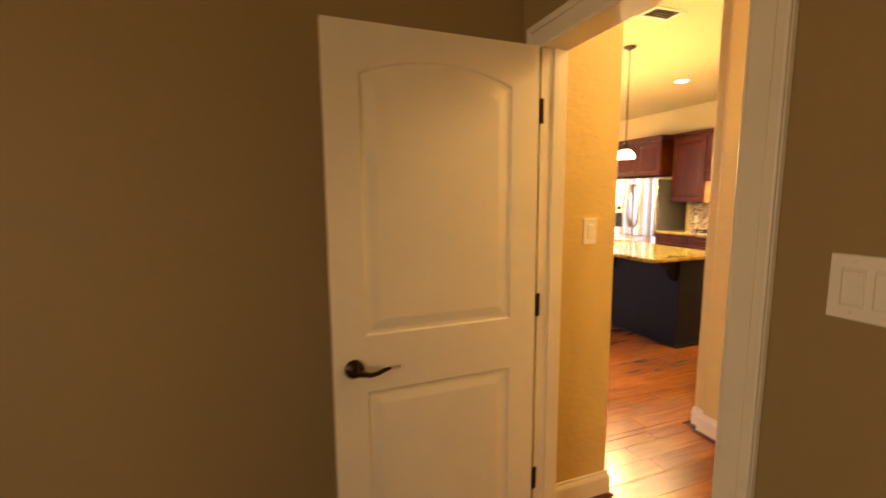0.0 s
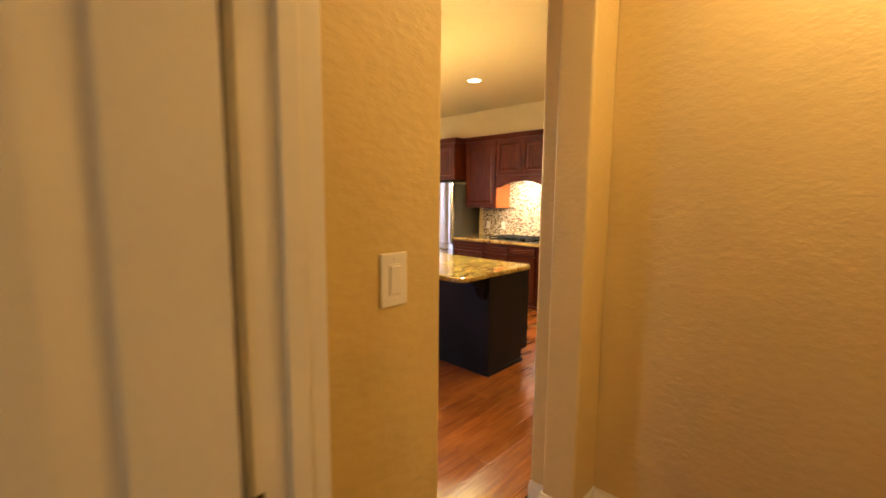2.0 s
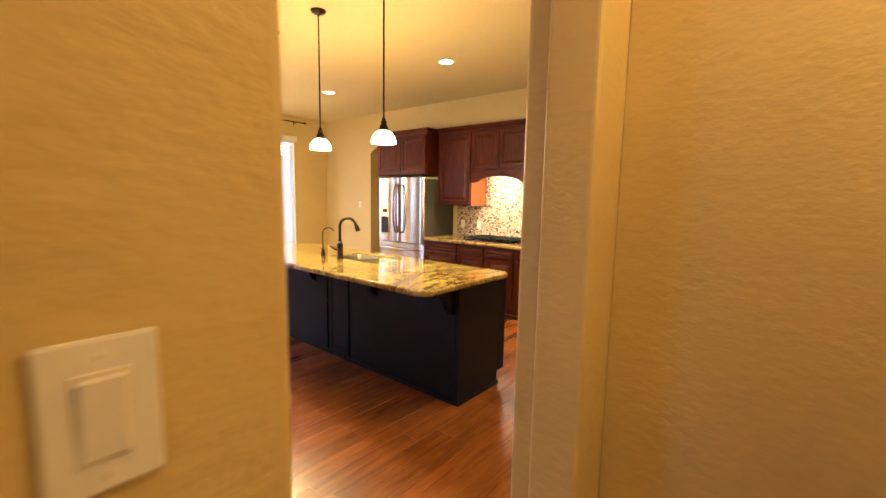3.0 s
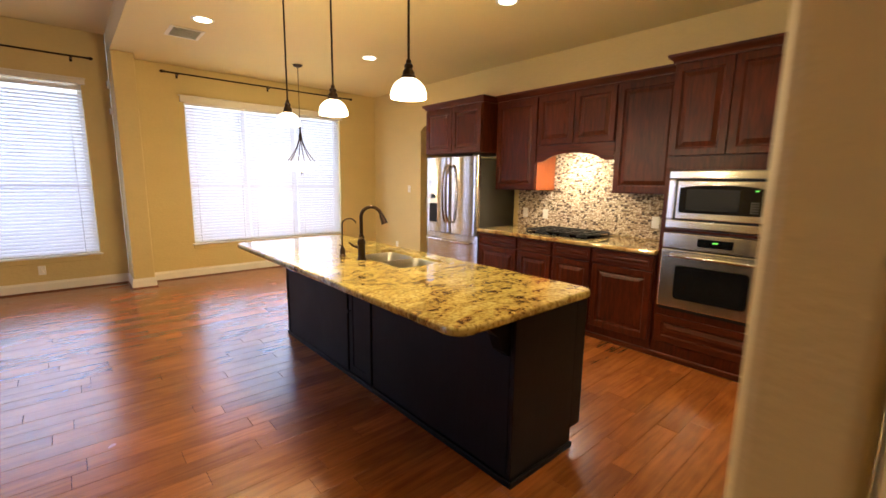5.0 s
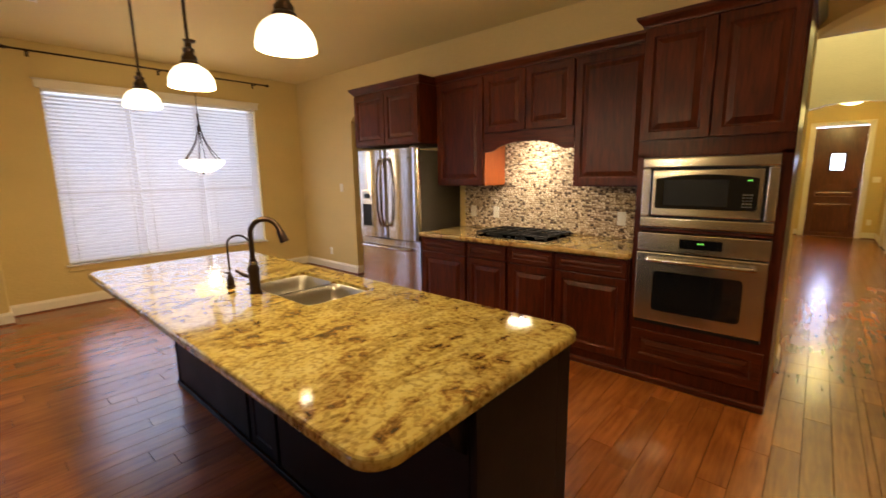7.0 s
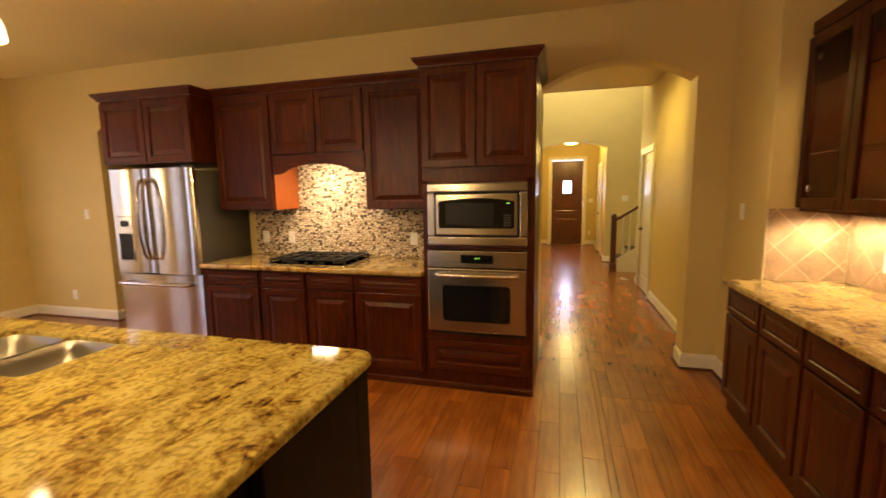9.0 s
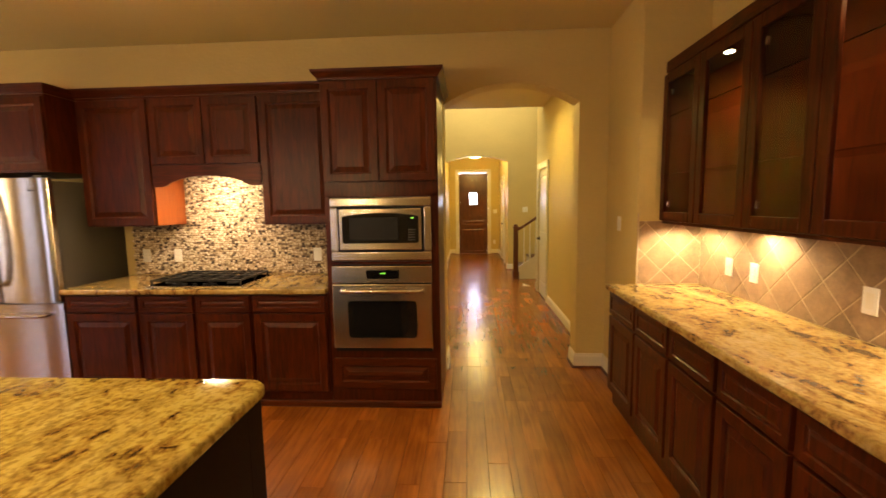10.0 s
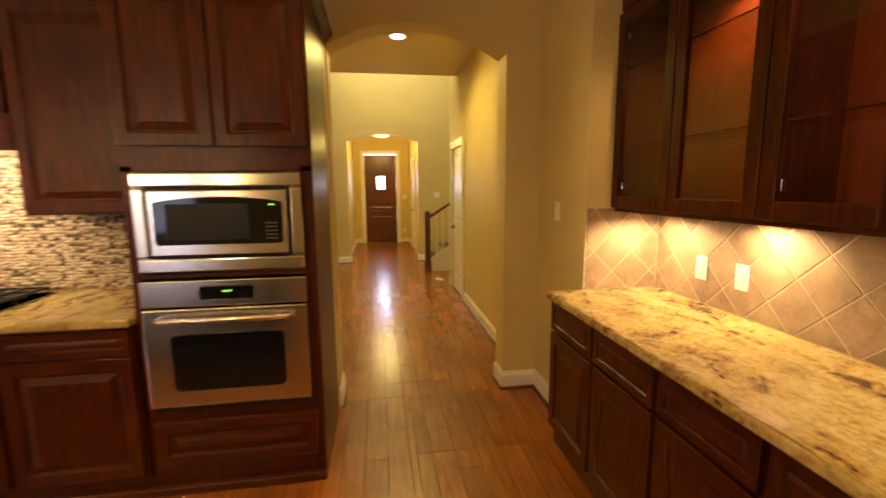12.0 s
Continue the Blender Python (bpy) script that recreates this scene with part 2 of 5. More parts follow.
def thin_white(name, colour, through):
    """White slats that let some light through."""
    m = bpy.data.materials.new(name)
    m.use_nodes = True
    n, l = m.node_tree.nodes, m.node_tree.links
    b = n["Principled BSDF"]
    b.inputs["Base Color"].default_value = (*colour, 1)
    b.inputs["Roughness"].default_value = 0.45
    t = n.new("ShaderNodeBsdfTranslucent")
    t.inputs[0].default_value = (*colour, 1)
    mx = n.new("ShaderNodeMixShader")
    mx.inputs[0].default_value = through
    l.new(b.outputs[0], mx.inputs[1])
    l.new(t.outputs[0], mx.inputs[2])
    l.new(mx.outputs[0], n["Material Output"].inputs[0])
    return m


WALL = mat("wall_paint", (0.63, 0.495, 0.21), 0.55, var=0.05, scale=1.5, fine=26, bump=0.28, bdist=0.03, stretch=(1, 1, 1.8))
# Darkened to offset the bedroom lamp, which strikes these walls too strongly.
WALL_BED = mat("bedroom_paint_dimmed", (0.32, 0.235, 0.11), 0.6, var=0.05, scale=1.5, fine=38, bump=0.15, bdist=0.03)
CEILING = mat("ceiling_paint", (0.70, 0.58, 0.29), 0.7, var=0.03, scale=1.5, fine=60, bump=0.10, bdist=0.02)
WHITE = mat("white_paint", (0.78, 0.74, 0.64), 0.35, var=0.04, scale=4, fine=60, bump=0.02)
PLATE = mat("white_plastic", (0.82, 0.80, 0.74), 0.3, var=0.02, scale=9, fine=90, bump=0.0)
CHERRY = wood("cherry_wood", (0.086, 0.0152, 0.0030), (0.0165, 0.0028, 0.0007), 0.34, 0.0, along=(9, 9, 1), spec=0.22, blotch=1.6, fibre=1.05, relief=0.02)
CHERRY_H = wood("cherry_wood_across", (0.086, 0.0152, 0.0030), (0.0165, 0.0028, 0.0007), 0.34, 0.0, along=(2, 1, 14), spec=0.22, blotch=1.6, fibre=1.05, relief=0.02)
# Cherry copy with the hood lamp's orange light put into the colour.
CHERRY_LIT = wood("lit_cherry_side", (0.29, 0.068, 0.010), (0.23, 0.050, 0.008), 0.4, 0.1, along=(9, 9, 1))
# Lighter cherry: the warm puck light is painted into the back panels.
CHERRY_IN_LIT = wood("lit_cherry_interior", (0.20, 0.036, 0.005), (0.10, 0.017, 0.003), 0.35, 0.0, along=(9, 9, 1))
DOORWOOD = wood("front_door_wood", (0.14, 0.040, 0.018), (0.060, 0.016, 0.008), 0.35, 0.2, along=(9, 9, 1))
BLACKWOOD = wood("black_stained_wood", (0.007, 0.0055, 0.006), (0.004, 0.003, 0.0035), 0.5, 0.0, along=(9, 9, 1), spec=0.2)
PLANK = wood("floor_plank", (0.32, 0.103, 0.017), (0.168, 0.046, 0.007), 0.235, 0.0, along=(1, 12, 1), per="object", dark=0.16, spec=1.0, gs=3.0, fibre=0.8, relief=0.0, fine=2)
PLANK_I = wood("floor_plank_rest", (0.32, 0.103, 0.017), (0.168, 0.046, 0.007), 0.235, 0.0, along=(1, 12, 1), per="island", dark=0.16, spec=1.0, gs=3.0, fibre=0.8, relief=0.0, fine=2)
SUBFLOOR = mat("subfloor", (0.035, 0.012, 0.006), 0.7)
SHOE = wood("shoe_mould_wood", (0.13, 0.04, 0.015), (0.08, 0.02, 0.008), 0.4, 0.1, along=(2, 2, 2))
GRANITE = granite("golden_granite", (0.48, 0.40, 0.14), (0.23, 0.13, 0.034), (0.045, 0.024, 0.010), 2.6)
# Golden granite again, its paler tone standing in for light on the counters.
GRANITE_LIT = granite("lit_gold_granite", (0.52, 0.40, 0.18), (0.34, 0.20, 0.07), (0.085, 0.042, 0.018), 1.9, 0.35, 0.25, 0.385)
STEEL = steel("brushed_steel")
STEEL_V = steel("brushed_steel_door", rough=0.22, drawn=0.8)
SINKSTEEL = mat("satin_sink_steel", (0.40, 0.38, 0.34), 0.30, 1.0, 0.04, bump=0.02)
CHROME = mat("bright_steel", (0.75, 0.73, 0.70), 0.12, 1.0, 0.03, bump=0)
GREYSIDE = mat("grey_enamel_side", (0.085, 0.078, 0.064), 0.45, var=0.06, scale=5, fine=200, bump=0.03)
BLACKGLASS = mat("black_glass", (0.008, 0.008, 0.009), 0.06, var=0.02, bump=0)
BLACK = mat("black_iron", (0.007, 0.007, 0.007), 0.45, var=0.1, bump=0.1)
BLACK.node_tree.nodes["Principled BSDF"].inputs["Specular IOR Level"].default_value = 0.25
# Steel browned in colour to stand in for dark reflections on the handles.
HANDLE = mat("dark_reflection_handle_steel", (0.46, 0.40, 0.34), 0.22, 1.0, 0.05, bump=0)
BRONZE = mat("oil_rubbed_bronze", (0.045, 0.028, 0.018), 0.32, 0.85, 0.2, bump=0.03)
TRAVERTINE = mat("travertine_tile", (0.29, 0.192, 0.112), 0.42, var=0.34, scale=11, fine=60, bump=0.12, per="object", dark=0.16)
GROUT = mat("pale_grout", (0.52, 0.40, 0.26), 0.8, var=0.08, bump=0.15)
GROUT_D = mat("pebble_grout", (0.26, 0.18, 0.105), 0.85, var=0.1, bump=0.2)
GLASS = glass("clear_glass")
CABGLASS = pane_glass("cabinet_glass", 0.035)
PANE = pane_glass("window_pane")
SLAT = thin_white("blind_slat", (0.84, 0.83, 0.84), 0.34)
SHADE = glow("lit_opal_glass", (1.0, 0.80, 0.50), 6.0)
BULB = glow("lit_bulb", (1.0, 0.84, 0.58), 22.0)
DOME = glow("lit_dome_glass", (1.0, 0.85, 0.55), 4.0)
GREEN = glow("green_display", (0.25, 1.0, 0.10), 2.5, (0.02, 0.05, 0.02))
DAYGLOW = glow("bright_overcast_outdoors", (0.86, 0.92, 1.0), K_OUT)
DAYGLOW2 = glow("bright_outdoors_at_door", (0.52, 0.63, 1.0), 26.0)


def pebble_mat():
    m = mat("pebble_stone", (0.36, 0.25, 0.15), 0.38, var=0.2, scale=40, fine=200, bump=0.05)
    n, l = m.node_tree.nodes, m.node_tree.links
    rnd = n.new("ShaderNodeNewGeometry").outputs["Random Per Island"]
    r = n.new("ShaderNodeValToRGB")
    r.color_ramp.interpolation = "CONSTANT"
    e = r.color_ramp.elements
    e[0].position, e[0].color = 0.0, (0.040, 0.022, 0.012, 1)
    e[1].position, e[1].color = 0.13, (0.13, 0.08, 0.045, 1)
    for p, c in ((0.20, (0.40, 0.30, 0.19, 1)), (0.40, (0.54, 0.43, 0.29, 1)), (0.68, (0.66, 0.56, 0.41, 1))):
        x = e.new(p)
        x.color = c
    l.new(rnd, r.inputs[0])
    l.new(r.outputs[0], n["Principled BSDF"].inputs["Base Color"])
    return m


PEBBLE = pebble_mat()


# ---- mesh helpers ----
def thing(name, label, category, place=(0, 0, 0), group="", kind=""):
    ob = new(name)
    ob.empty_display_size = 0.1
    ob.matrix_world = Matrix.Translation(place)
    return tagged(ob, label, category, group, kind)


def base_of(ob):
    return ob.matrix_basis if ob.parent is None else Matrix.Identity(4)


def part(name, bm, material, parent=None, label="", smooth=0.0):
    me = bpy.data.meshes.new(name)
    bmesh.ops.recalc_face_normals(bm, faces=bm.faces)
    bm.to_mesh(me)
    bm.free()
    me.materials.append(material)
    if smooth:
        me.polygons.foreach_set("use_smooth", [True] * len(me.polygons))
        me.set_sharp_from_angle(angle=radians(smooth))
    ob = new(name, me)
    if parent:
        ob.parent = parent
        ob.matrix_parent_inverse = base_of(parent).inverted()
    if label:
        tagged(ob, label)
    return ob


def structure(name, bm, material, label, category):
    return tagged(part(name, bm, material), label, category, kind="structure")


def boxes(*dims, bevel=0.0, seg=1):
    """Boxes (x0, y0, z0, x1, y1, z1), in one bmesh."""
    bm = bmesh.new()
    for d in dims:
        x0, x1 = sorted((d[0], d[3]))
        y0, y1 = sorted((d[1], d[4]))
        z0, z1 = sorted((d[2], d[5]))
        bmesh.ops.create_cube(bm, size=1, matrix=Matrix.Translation(((x0 + x1) / 2, (y0 + y1) / 2, (z0 + z1) / 2)) @ Matrix.Diagonal((x1 - x0, y1 - y0, z1 - z0, 1)))
    if bevel:
        bmesh.ops.bevel(bm, geom=bm.edges[:], offset=bevel, segments=seg, affect="EDGES", profile=0.5)
    return bm


def lathe(profile, centre, n=28, bm=None, caps=True):
    bm = bm or bmesh.new()
    rings = []
    for r, z in profile:
        rings.append([bm.verts.new((centre[0] + r * math.cos(2 * math.pi * i / n), centre[1] + r * math.sin(2 * math.pi * i / n), centre[2] + z)) for i in range(n)])
    for a, b in zip(rings, rings[1:]):
        for i in range(n):
            bm.faces.new((a[i], a[(i + 1) % n], b[(i + 1) % n], b[i]))
    if caps:
        bm.faces.new(rings[0])
        bm.faces.new(rings[-1])
    return bm


def tube(points, r, n=10, bm=None):
    """A round bar along points; r: a radius, or one per point."""
    bm = bm or bmesh.new()
    pts = [Vector(p) for p in points]
    rs = r if isinstance(r, (list, tuple)) else [r] * len(pts)
    rings, side = [], None
    for i, p in enumerate(pts):
        d = (pts[min(i + 1, len(pts) - 1)] - pts[max(i - 1, 0)]).normalized()
        if side is None:
            side = d.cross(Vector((0.3, 0.2, 1)) if abs(d.z) < 0.9 else Vector((1, 0, 0)))
        side = (side - d * side.dot(d)).normalized()
        up = d.cross(side)
        rings.append([bm.verts.new(p + (side * math.cos(2 * math.pi * k / n) + up * math.sin(2 * math.pi * k / n)) * rs[i]) for k in range(n)])
    for a, b in zip(rings, rings[1:]):
        for k in range(n):
            bm.faces.new((a[k], a[(k + 1) % n], b[(k + 1) % n], b[k]))
    bm.faces.new(rings[0])
    bm.faces.new(rings[-1])
    return bm


def sweep(path, profile, bm=None, closed=False):
    """A moulding: profile (out, up) carried along path (x, y, z) in plan; out is to the right of the way walked."""
    bm = bm or bmesh.new()
    pts = [Vector(p) for p in path]
    n, rings = len(pts), []
    for i, p in enumerate(pts):
        ds = []
        if i > 0 or closed:
            ds.append((p - pts[i - 1]).normalized())
        if i < n - 1 or closed:
            ds.append((pts[(i + 1) % n] - p).normalized())
        ns = [Vector((d.y, -d.x, 0)) for d in ds]
        m = sum(ns, Vector())
        m = m / m.dot(ns[0])
        rings.append([bm.verts.new(p + m * o + Vector((0, 0, u))) for o, u in profile])
    k = len(profile)
    for i in range(n if closed else n - 1):
        a, b = rings[i], rings[(i + 1) % n]
        for j in range(k):
            bm.faces.new((a[j], a[(j + 1) % k], b[(j + 1) % k], b[j]))
    if not closed:
        bm.faces.new(rings[0])
        bm.faces.new(rings[-1])
    return bm


def moved(bm, m):
    bmesh.ops.transform(bm, matrix=m, verts=bm.verts[:])
    return bm


def cell(bm, u0, v0, u1, v1, rings, arch=0.0, steps=10, shift=None):
    """A panel field facing -y: rectangle u0..u1, v0..v1 at y = 0, with rings of (inset, depth) and a filled middle. arch: rise of the inner rings' top."""
    loops = []
    for k, (ins, dep) in enumerate(rings):
        a, b, c, d = u0 + ins, u1 - ins, v0 + ins, v1 - ins
        rise = arch if k else 0.0
        if shift and k:
            a, b, c, d = a + shift[0], b - shift[1], c + shift[2], d - shift[3]
        top = []
        for s in range(steps + 1):
            f = s / steps
            top.append((b + (a - b) * f, d - rise + rise * math.sin(math.pi * f) ** 0.8))
        loops.append([bm.verts.new((u, dep, v)) for u, v in [(a, c), (b, c)] + top])
    for A, B in zip(loops, loops[1:]):
        for i in range(len(A)):
            j = (i + 1) % len(A)
            bm.faces.new((A[i], A[j], B[j], B[i]))
    bm.faces.new(loops[-1])
    return loops[0]


RAISED = [(0, 0), (0.050, 0), (0.053, 0.004), (0.058, 0.006), (0.061, 0.012), (0.068, 0.0125), (0.098, 0.003), (0.101, 0.001)]
DRAWER = [(0, 0), (0.030, 0), (0.034, 0.006), (0.040, 0.007), (0.052, 0.002), (0.055, 0.0015)]


def panel_leaf(w, h, t, rings):
    """A door or drawer front with a raised field: x 0..w, z 0..h, face at y = 0 looking along -y, thickness t."""
    bm = bmesh.new()
    e = 0.003
    cell(bm, e, e, w - e, h - e, rings, steps=1)
    bmesh.ops.remove_doubles(bm, verts=bm.verts[:], dist=0.0001)
    b2 = [(0, e), (0, t)]
    outer = [[bm.verts.new(p) for p in ((0, y, 0), (w, y, 0), (w, y, h), (0, y, h))] for _, y in b2]
    inner = [min(bm.verts, key=lambda v: (v.co - Vector(p)).length) for p in ((e, 0, e), (w - e, 0, e), (w - e, 0, h - e), (e, 0, h - e))]
    for A, B in ((inner, outer[0]), (outer[0], outer[1])):
        for i in range(4):
            j = (i + 1) % 4
            bm.faces.new((A[i], A[j], B[j], B[i]))
    bm.faces.new(outer[1])
    return bm


def facing_w(x, y, z):
    """Puts a leaf on a front that faces -x: its width runs along -y from y."""
    return Matrix.Translation((x, y, z)) @ Matrix.Rotation(radians(-90), 4, "Z")


def facing_n(x, y, z):
    """Puts a leaf on a front that faces +y: its width runs along -x from x."""
    return Matrix.Translation((x, y, z)) @ Matrix.Rotation(radians(180), 4, "Z")


def rounded_slab(x0, y0, x1, y1, z0, z1, r, bevel=0.012, n=8):
    bm = bmesh.new()
    pts = []
    for cx, cy, a0 in ((x1 - r, y1 - r, 0), (x0 + r, y1 - r, 90), (x0 + r, y0 + r, 180), (x1 - r, y0 + r, 270)):
        for i in range(n + 1):
            a = radians(a0 + 90 * i / n)
            pts.append((cx + r * math.cos(a), cy + r * math.sin(a)))
    f = bm.faces.new([bm.verts.new((x, y, z0)) for x, y in pts])
    g = bmesh.ops.extrude_face_region(bm, geom=[f])
    bmesh.ops.translate(bm, vec=(0, 0, z1 - z0), verts=[v for v in g["geom"] if isinstance(v, bmesh.types.BMVert)])
    edges = [e for e in bm.edges if abs(e.verts[0].co.z - e.verts[1].co.z) < 1e-6]
    bmesh.ops.bevel(bm, geom=edges, offset=bevel, segments=3, affect="EDGES", profile=0.5)
    return bm


def arch_wall(x0, x1, ya, yb, top, openings, steps=20, bm=None):
    """A wall from x0 to x1 in depth, along y from ya to yb, with arched openings (y0, y1, spring, rise)."""
    bm = bm or bmesh.new()

    def prism(poly):
        a = [bm.verts.new((x0, y, z)) for y, z in poly]
        b = [bm.verts.new((x1, y, z)) for y, z in poly]
        bm.faces.new(a)
        bm.faces.new(b)
        for i in range(len(poly)):
            j = (i + 1) % len(poly)
            bm.faces.new((a[i], a[j], b[j], b[i]))
    y = ya
    for o0, o1, spring, rise in sorted(openings):
        prism([(y, 0), (o0, 0), (o0, top), (y, top)])
        half = (o1 - o0) / 2
        R = (half * half + rise * rise) / (2 * rise)
        curve = []
        for i in range(steps + 1):
            yy = o0 + (o1 - o0) * i / steps
            d = yy - (o0 + o1) / 2
            curve.append((yy, spring + math.sqrt(max(0, R * R - d * d)) - (R - rise)))
        prism([(o0, top), *curve, (o1, top)])
        y = o1
    prism([(y, 0), (yb, 0), (yb, top), (y, top)])
    return bm


# ---- large structure ----
floor = structure("floor", boxes((-3.6, -3.0, -0.15, 16.0, 10.0, -0.014)), SUBFLOOR, "glossy red-brown hardwood plank floor", "floor")
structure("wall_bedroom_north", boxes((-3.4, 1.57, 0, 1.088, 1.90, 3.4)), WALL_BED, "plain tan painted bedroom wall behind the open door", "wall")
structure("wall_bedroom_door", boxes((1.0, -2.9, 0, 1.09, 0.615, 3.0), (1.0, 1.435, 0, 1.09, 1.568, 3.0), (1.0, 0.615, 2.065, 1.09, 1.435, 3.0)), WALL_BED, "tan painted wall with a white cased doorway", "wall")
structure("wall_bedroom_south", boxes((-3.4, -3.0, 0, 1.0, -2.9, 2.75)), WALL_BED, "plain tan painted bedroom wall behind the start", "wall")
# This opening is added to let the bedroom fill lamp shine in.
structure("wall_bedroom_west", boxes((-3.5, -3.0, 0, -3.4, -2.4, 2.75), (-3.5, -0.8, 0, -3.4, 1.9, 2.75), (-3.5, -2.4, 0, -3.4, -0.8, 0.8), (-3.5, -2.4, 2.2, -3.4, -0.8, 2.75)), WALL_BED, "tan painted bedroom wall with an added opening for the fill light", "wall")
structure("ceiling_bedroom", boxes((-3.5, -3.0, 2.75, 0.998, 1.568, 2.90)), CEILING, "plain painted bedroom ceiling", "ceiling")

structure("wall_vestibule_west", boxes((1.09, 1.57, 0, 1.51, 1.90, 3.0), bevel=0.012, seg=3), WALL, "textured tan wall end with a light switch", "wall")
structure("wall_vestibule_east", boxes((2.67, 0.10, 0, 3.04, 1.638, 3.0)), WALL, "textured warm tan wall of the little passage", "wall")
structure("wall_passage_jamb", boxes((2.46, 1.64, 0, 3.04, 1.80, 3.0), bevel=0.016, seg=3), WALL, "rounded corner of a textured tan wall end", "wall")
structure("wall_passage_end", boxes((2.50, 1.802, 0, 3.04, 1.888, 3.0), bevel=0.016, seg=3), WALL, "stepped back textured tan wall end", "wall")
structure("wall_passage_header", boxes((1.512, 1.66, 2.60, 2.458, 1.86, 2.98)), WALL, "painted header above the passage opening", "wall")
structure("wall_vestibule_south", boxes((1.092, 0.0, 0, 3.04, 0.098, 3.0)), WALL, "plain tan wall closing the passage", "wall")
structure("ceiling_vestibule", boxes((1.092, 0.10, 2.80, 2.668, 1.568, 2.95)), CEILING, "plain painted passage ceiling", "ceiling")

structure("wall_niche_back", boxes((3.042, 0.35, 0, 6.588, 0.515, 3.4)), WALL, "tan painted wall behind the long side counter", "wall")
structure("wall_niche_end", boxes((5.90, 0.517, 0, 6.588, 0.975, 2.983), bevel=0.010, seg=2), WALL, "tan painted wall return beside the side counter", "wall")
structure("wall_east", arch_wall(6.59, 6.79, 0.35, 9.08, 2.983, [(1.225, 2.405, 2.385, 0.172), (6.44, 7.48, 2.27, 0.18)]), WALL, "tan painted kitchen wall with arched openings", "wall")
structure("wall_chase", boxes((6.44, 2.41, 0, 6.588, 5.335, 2.40)), WALL, "shallow built-out wall behind the cooktop run", "wall")
structure("wall_north", boxes((2.65, 8.88, 0, 3.45, 9.08, 2.983), (5.85, 8.88, 0, 6.588, 9.08, 2.983), (3.45, 8.88, 0, 5.85, 9.08, 0.50), (3.45, 8.88, 2.56, 5.85, 9.08, 2.983)), WALL, "golden tan wall with a wide window", "wall")
structure("column_north", boxes((2.652, 8.56, 0, 2.885, 8.878, 2.983), bevel=0.012, seg=2), WALL, "square painted pilaster between two windows", "column")
structure("wall_living_north", boxes((-3.4, 9.07, 0, 0.05, 9.25, 3.26), (2.36, 9.07, 0, 2.648, 9.25, 3.26), (0.05, 9.07, 0, 2.36, 9.25, 0.45), (0.05, 9.07, 2.62, 2.36, 9.25, 3.26)), WALL, "tan living room wall with a tall window", "wall")
structure("wall_living_west", boxes((-3.6, 1.9, 0, -3.4, 6.6, 3.4), (-3.6, 8.2, 0, -3.4, 9.25, 3.4), (-3.6, 6.6, 0, -3.4, 8.2, 0.4), (-3.6, 6.6, 2.6, -3.4, 8.2, 3.4)), WALL, "tan living room wall with a window opening", "wall")
structure("ceiling_kitchen", boxes((2.65, 1.80, CEIL, 6.79, 9.08, 3.30), (2.80, 0.35, CEIL, 6.79, 1.80, 3.30)), CEILING, "flat warm painted kitchen ceiling", "ceiling")
structure("ceiling_living", boxes((-3.6, 1.8, 3.262, 2.648, 9.25, 3.42)), CEILING, "raised painted living room ceiling", "ceiling")

# Unseen enclosure, added to keep sky light out of the small arch.
structure("wall_sky_stop", boxes((6.792, 6.10, 0, 8.4, 6.20, 2.983), (6.792, 7.70, 0, 8.4, 7.80, 2.983), (8.4, 6.10, 0, 8.5, 7.80, 2.983)), WALL, "plain tan walls added behind the small arch to block the sky", "wall")
structure("ceiling_sky_stop", boxes((6.792, 6.10, 2.985, 8.5, 7.80, 3.1)), CEILING, "plain ceiling added behind the small arch to block the sky", "ceiling")
structure("wall_hall_south", boxes((6.792, 0.85, 0, 9.13, 1.02, 2.983), (9.93, 0.85, 0, 10.15, 1.02, 5.4), (9.13, 0.85, 2.06, 9.93, 1.02, 2.983), (9.13, 0.85, 2.983, 9.93, 1.02, 5.4)), WALL, "yellow-lit tan hallway wall with a white door", "wall")
structure("wall_hall_north", boxes((6.792, 2.90, 0, 9.6, 3.08, 5.4), (11.2, 2.90, 0, 11.75, 3.08, 5.4), (9.6, 2.90, 2.55, 11.2, 3.08, 5.4), (6.792, 4.9, 0, 12.3, 5.0, 5.4)), WALL, "tan hallway wall with an opening", "wall")
structure("wall_entry", arch_wall(12.3, 12.5, -1.6, 5.0, 5.4, [(1.31, 2.69, 2.42, 0.125)]), WALL, "tall pale wall with an arch to the entry", "wall")
structure("wall_stair", boxes((9.0, -1.75, 0, 12.5, -1.6, 5.4), (9.0, -1.6, 0, 9.1, 0.84, 5.4)), WALL, "tan wall around the stair", "wall")
structure("wall_above_hall", boxes((9.50, 0.85, 2.985, 9.60, 2.898, 5.4)), WALL, "upper wall above the hallway ceiling", "wall")
structure("ceiling_hall", boxes((6.792, 0.86, CEIL, 9.498, 2.898, 3.2)), CEILING, "flat hallway ceiling", "ceiling")
# The ceiling hole is added only to hold the stairwell fill lamp.
structure("ceiling_stairwell", boxes((9.0, -1.75, 5.4, 12.5, 1.3, 5.55), (9.0, 2.7, 5.4, 12.5, 5.0, 5.55), (9.0, 1.3, 5.4, 10.2, 2.7, 5.55), (11.6, 1.3, 5.4, 12.5, 2.7, 5.55)), CEILING, "high ceiling with an added opening for the fill lamp over the stair", "ceiling")
structure("wall_foyer_north", boxes((12.502, 2.74, 0, 15.50, 2.9, 2.95)), WALL, "golden tan entry wall", "wall")
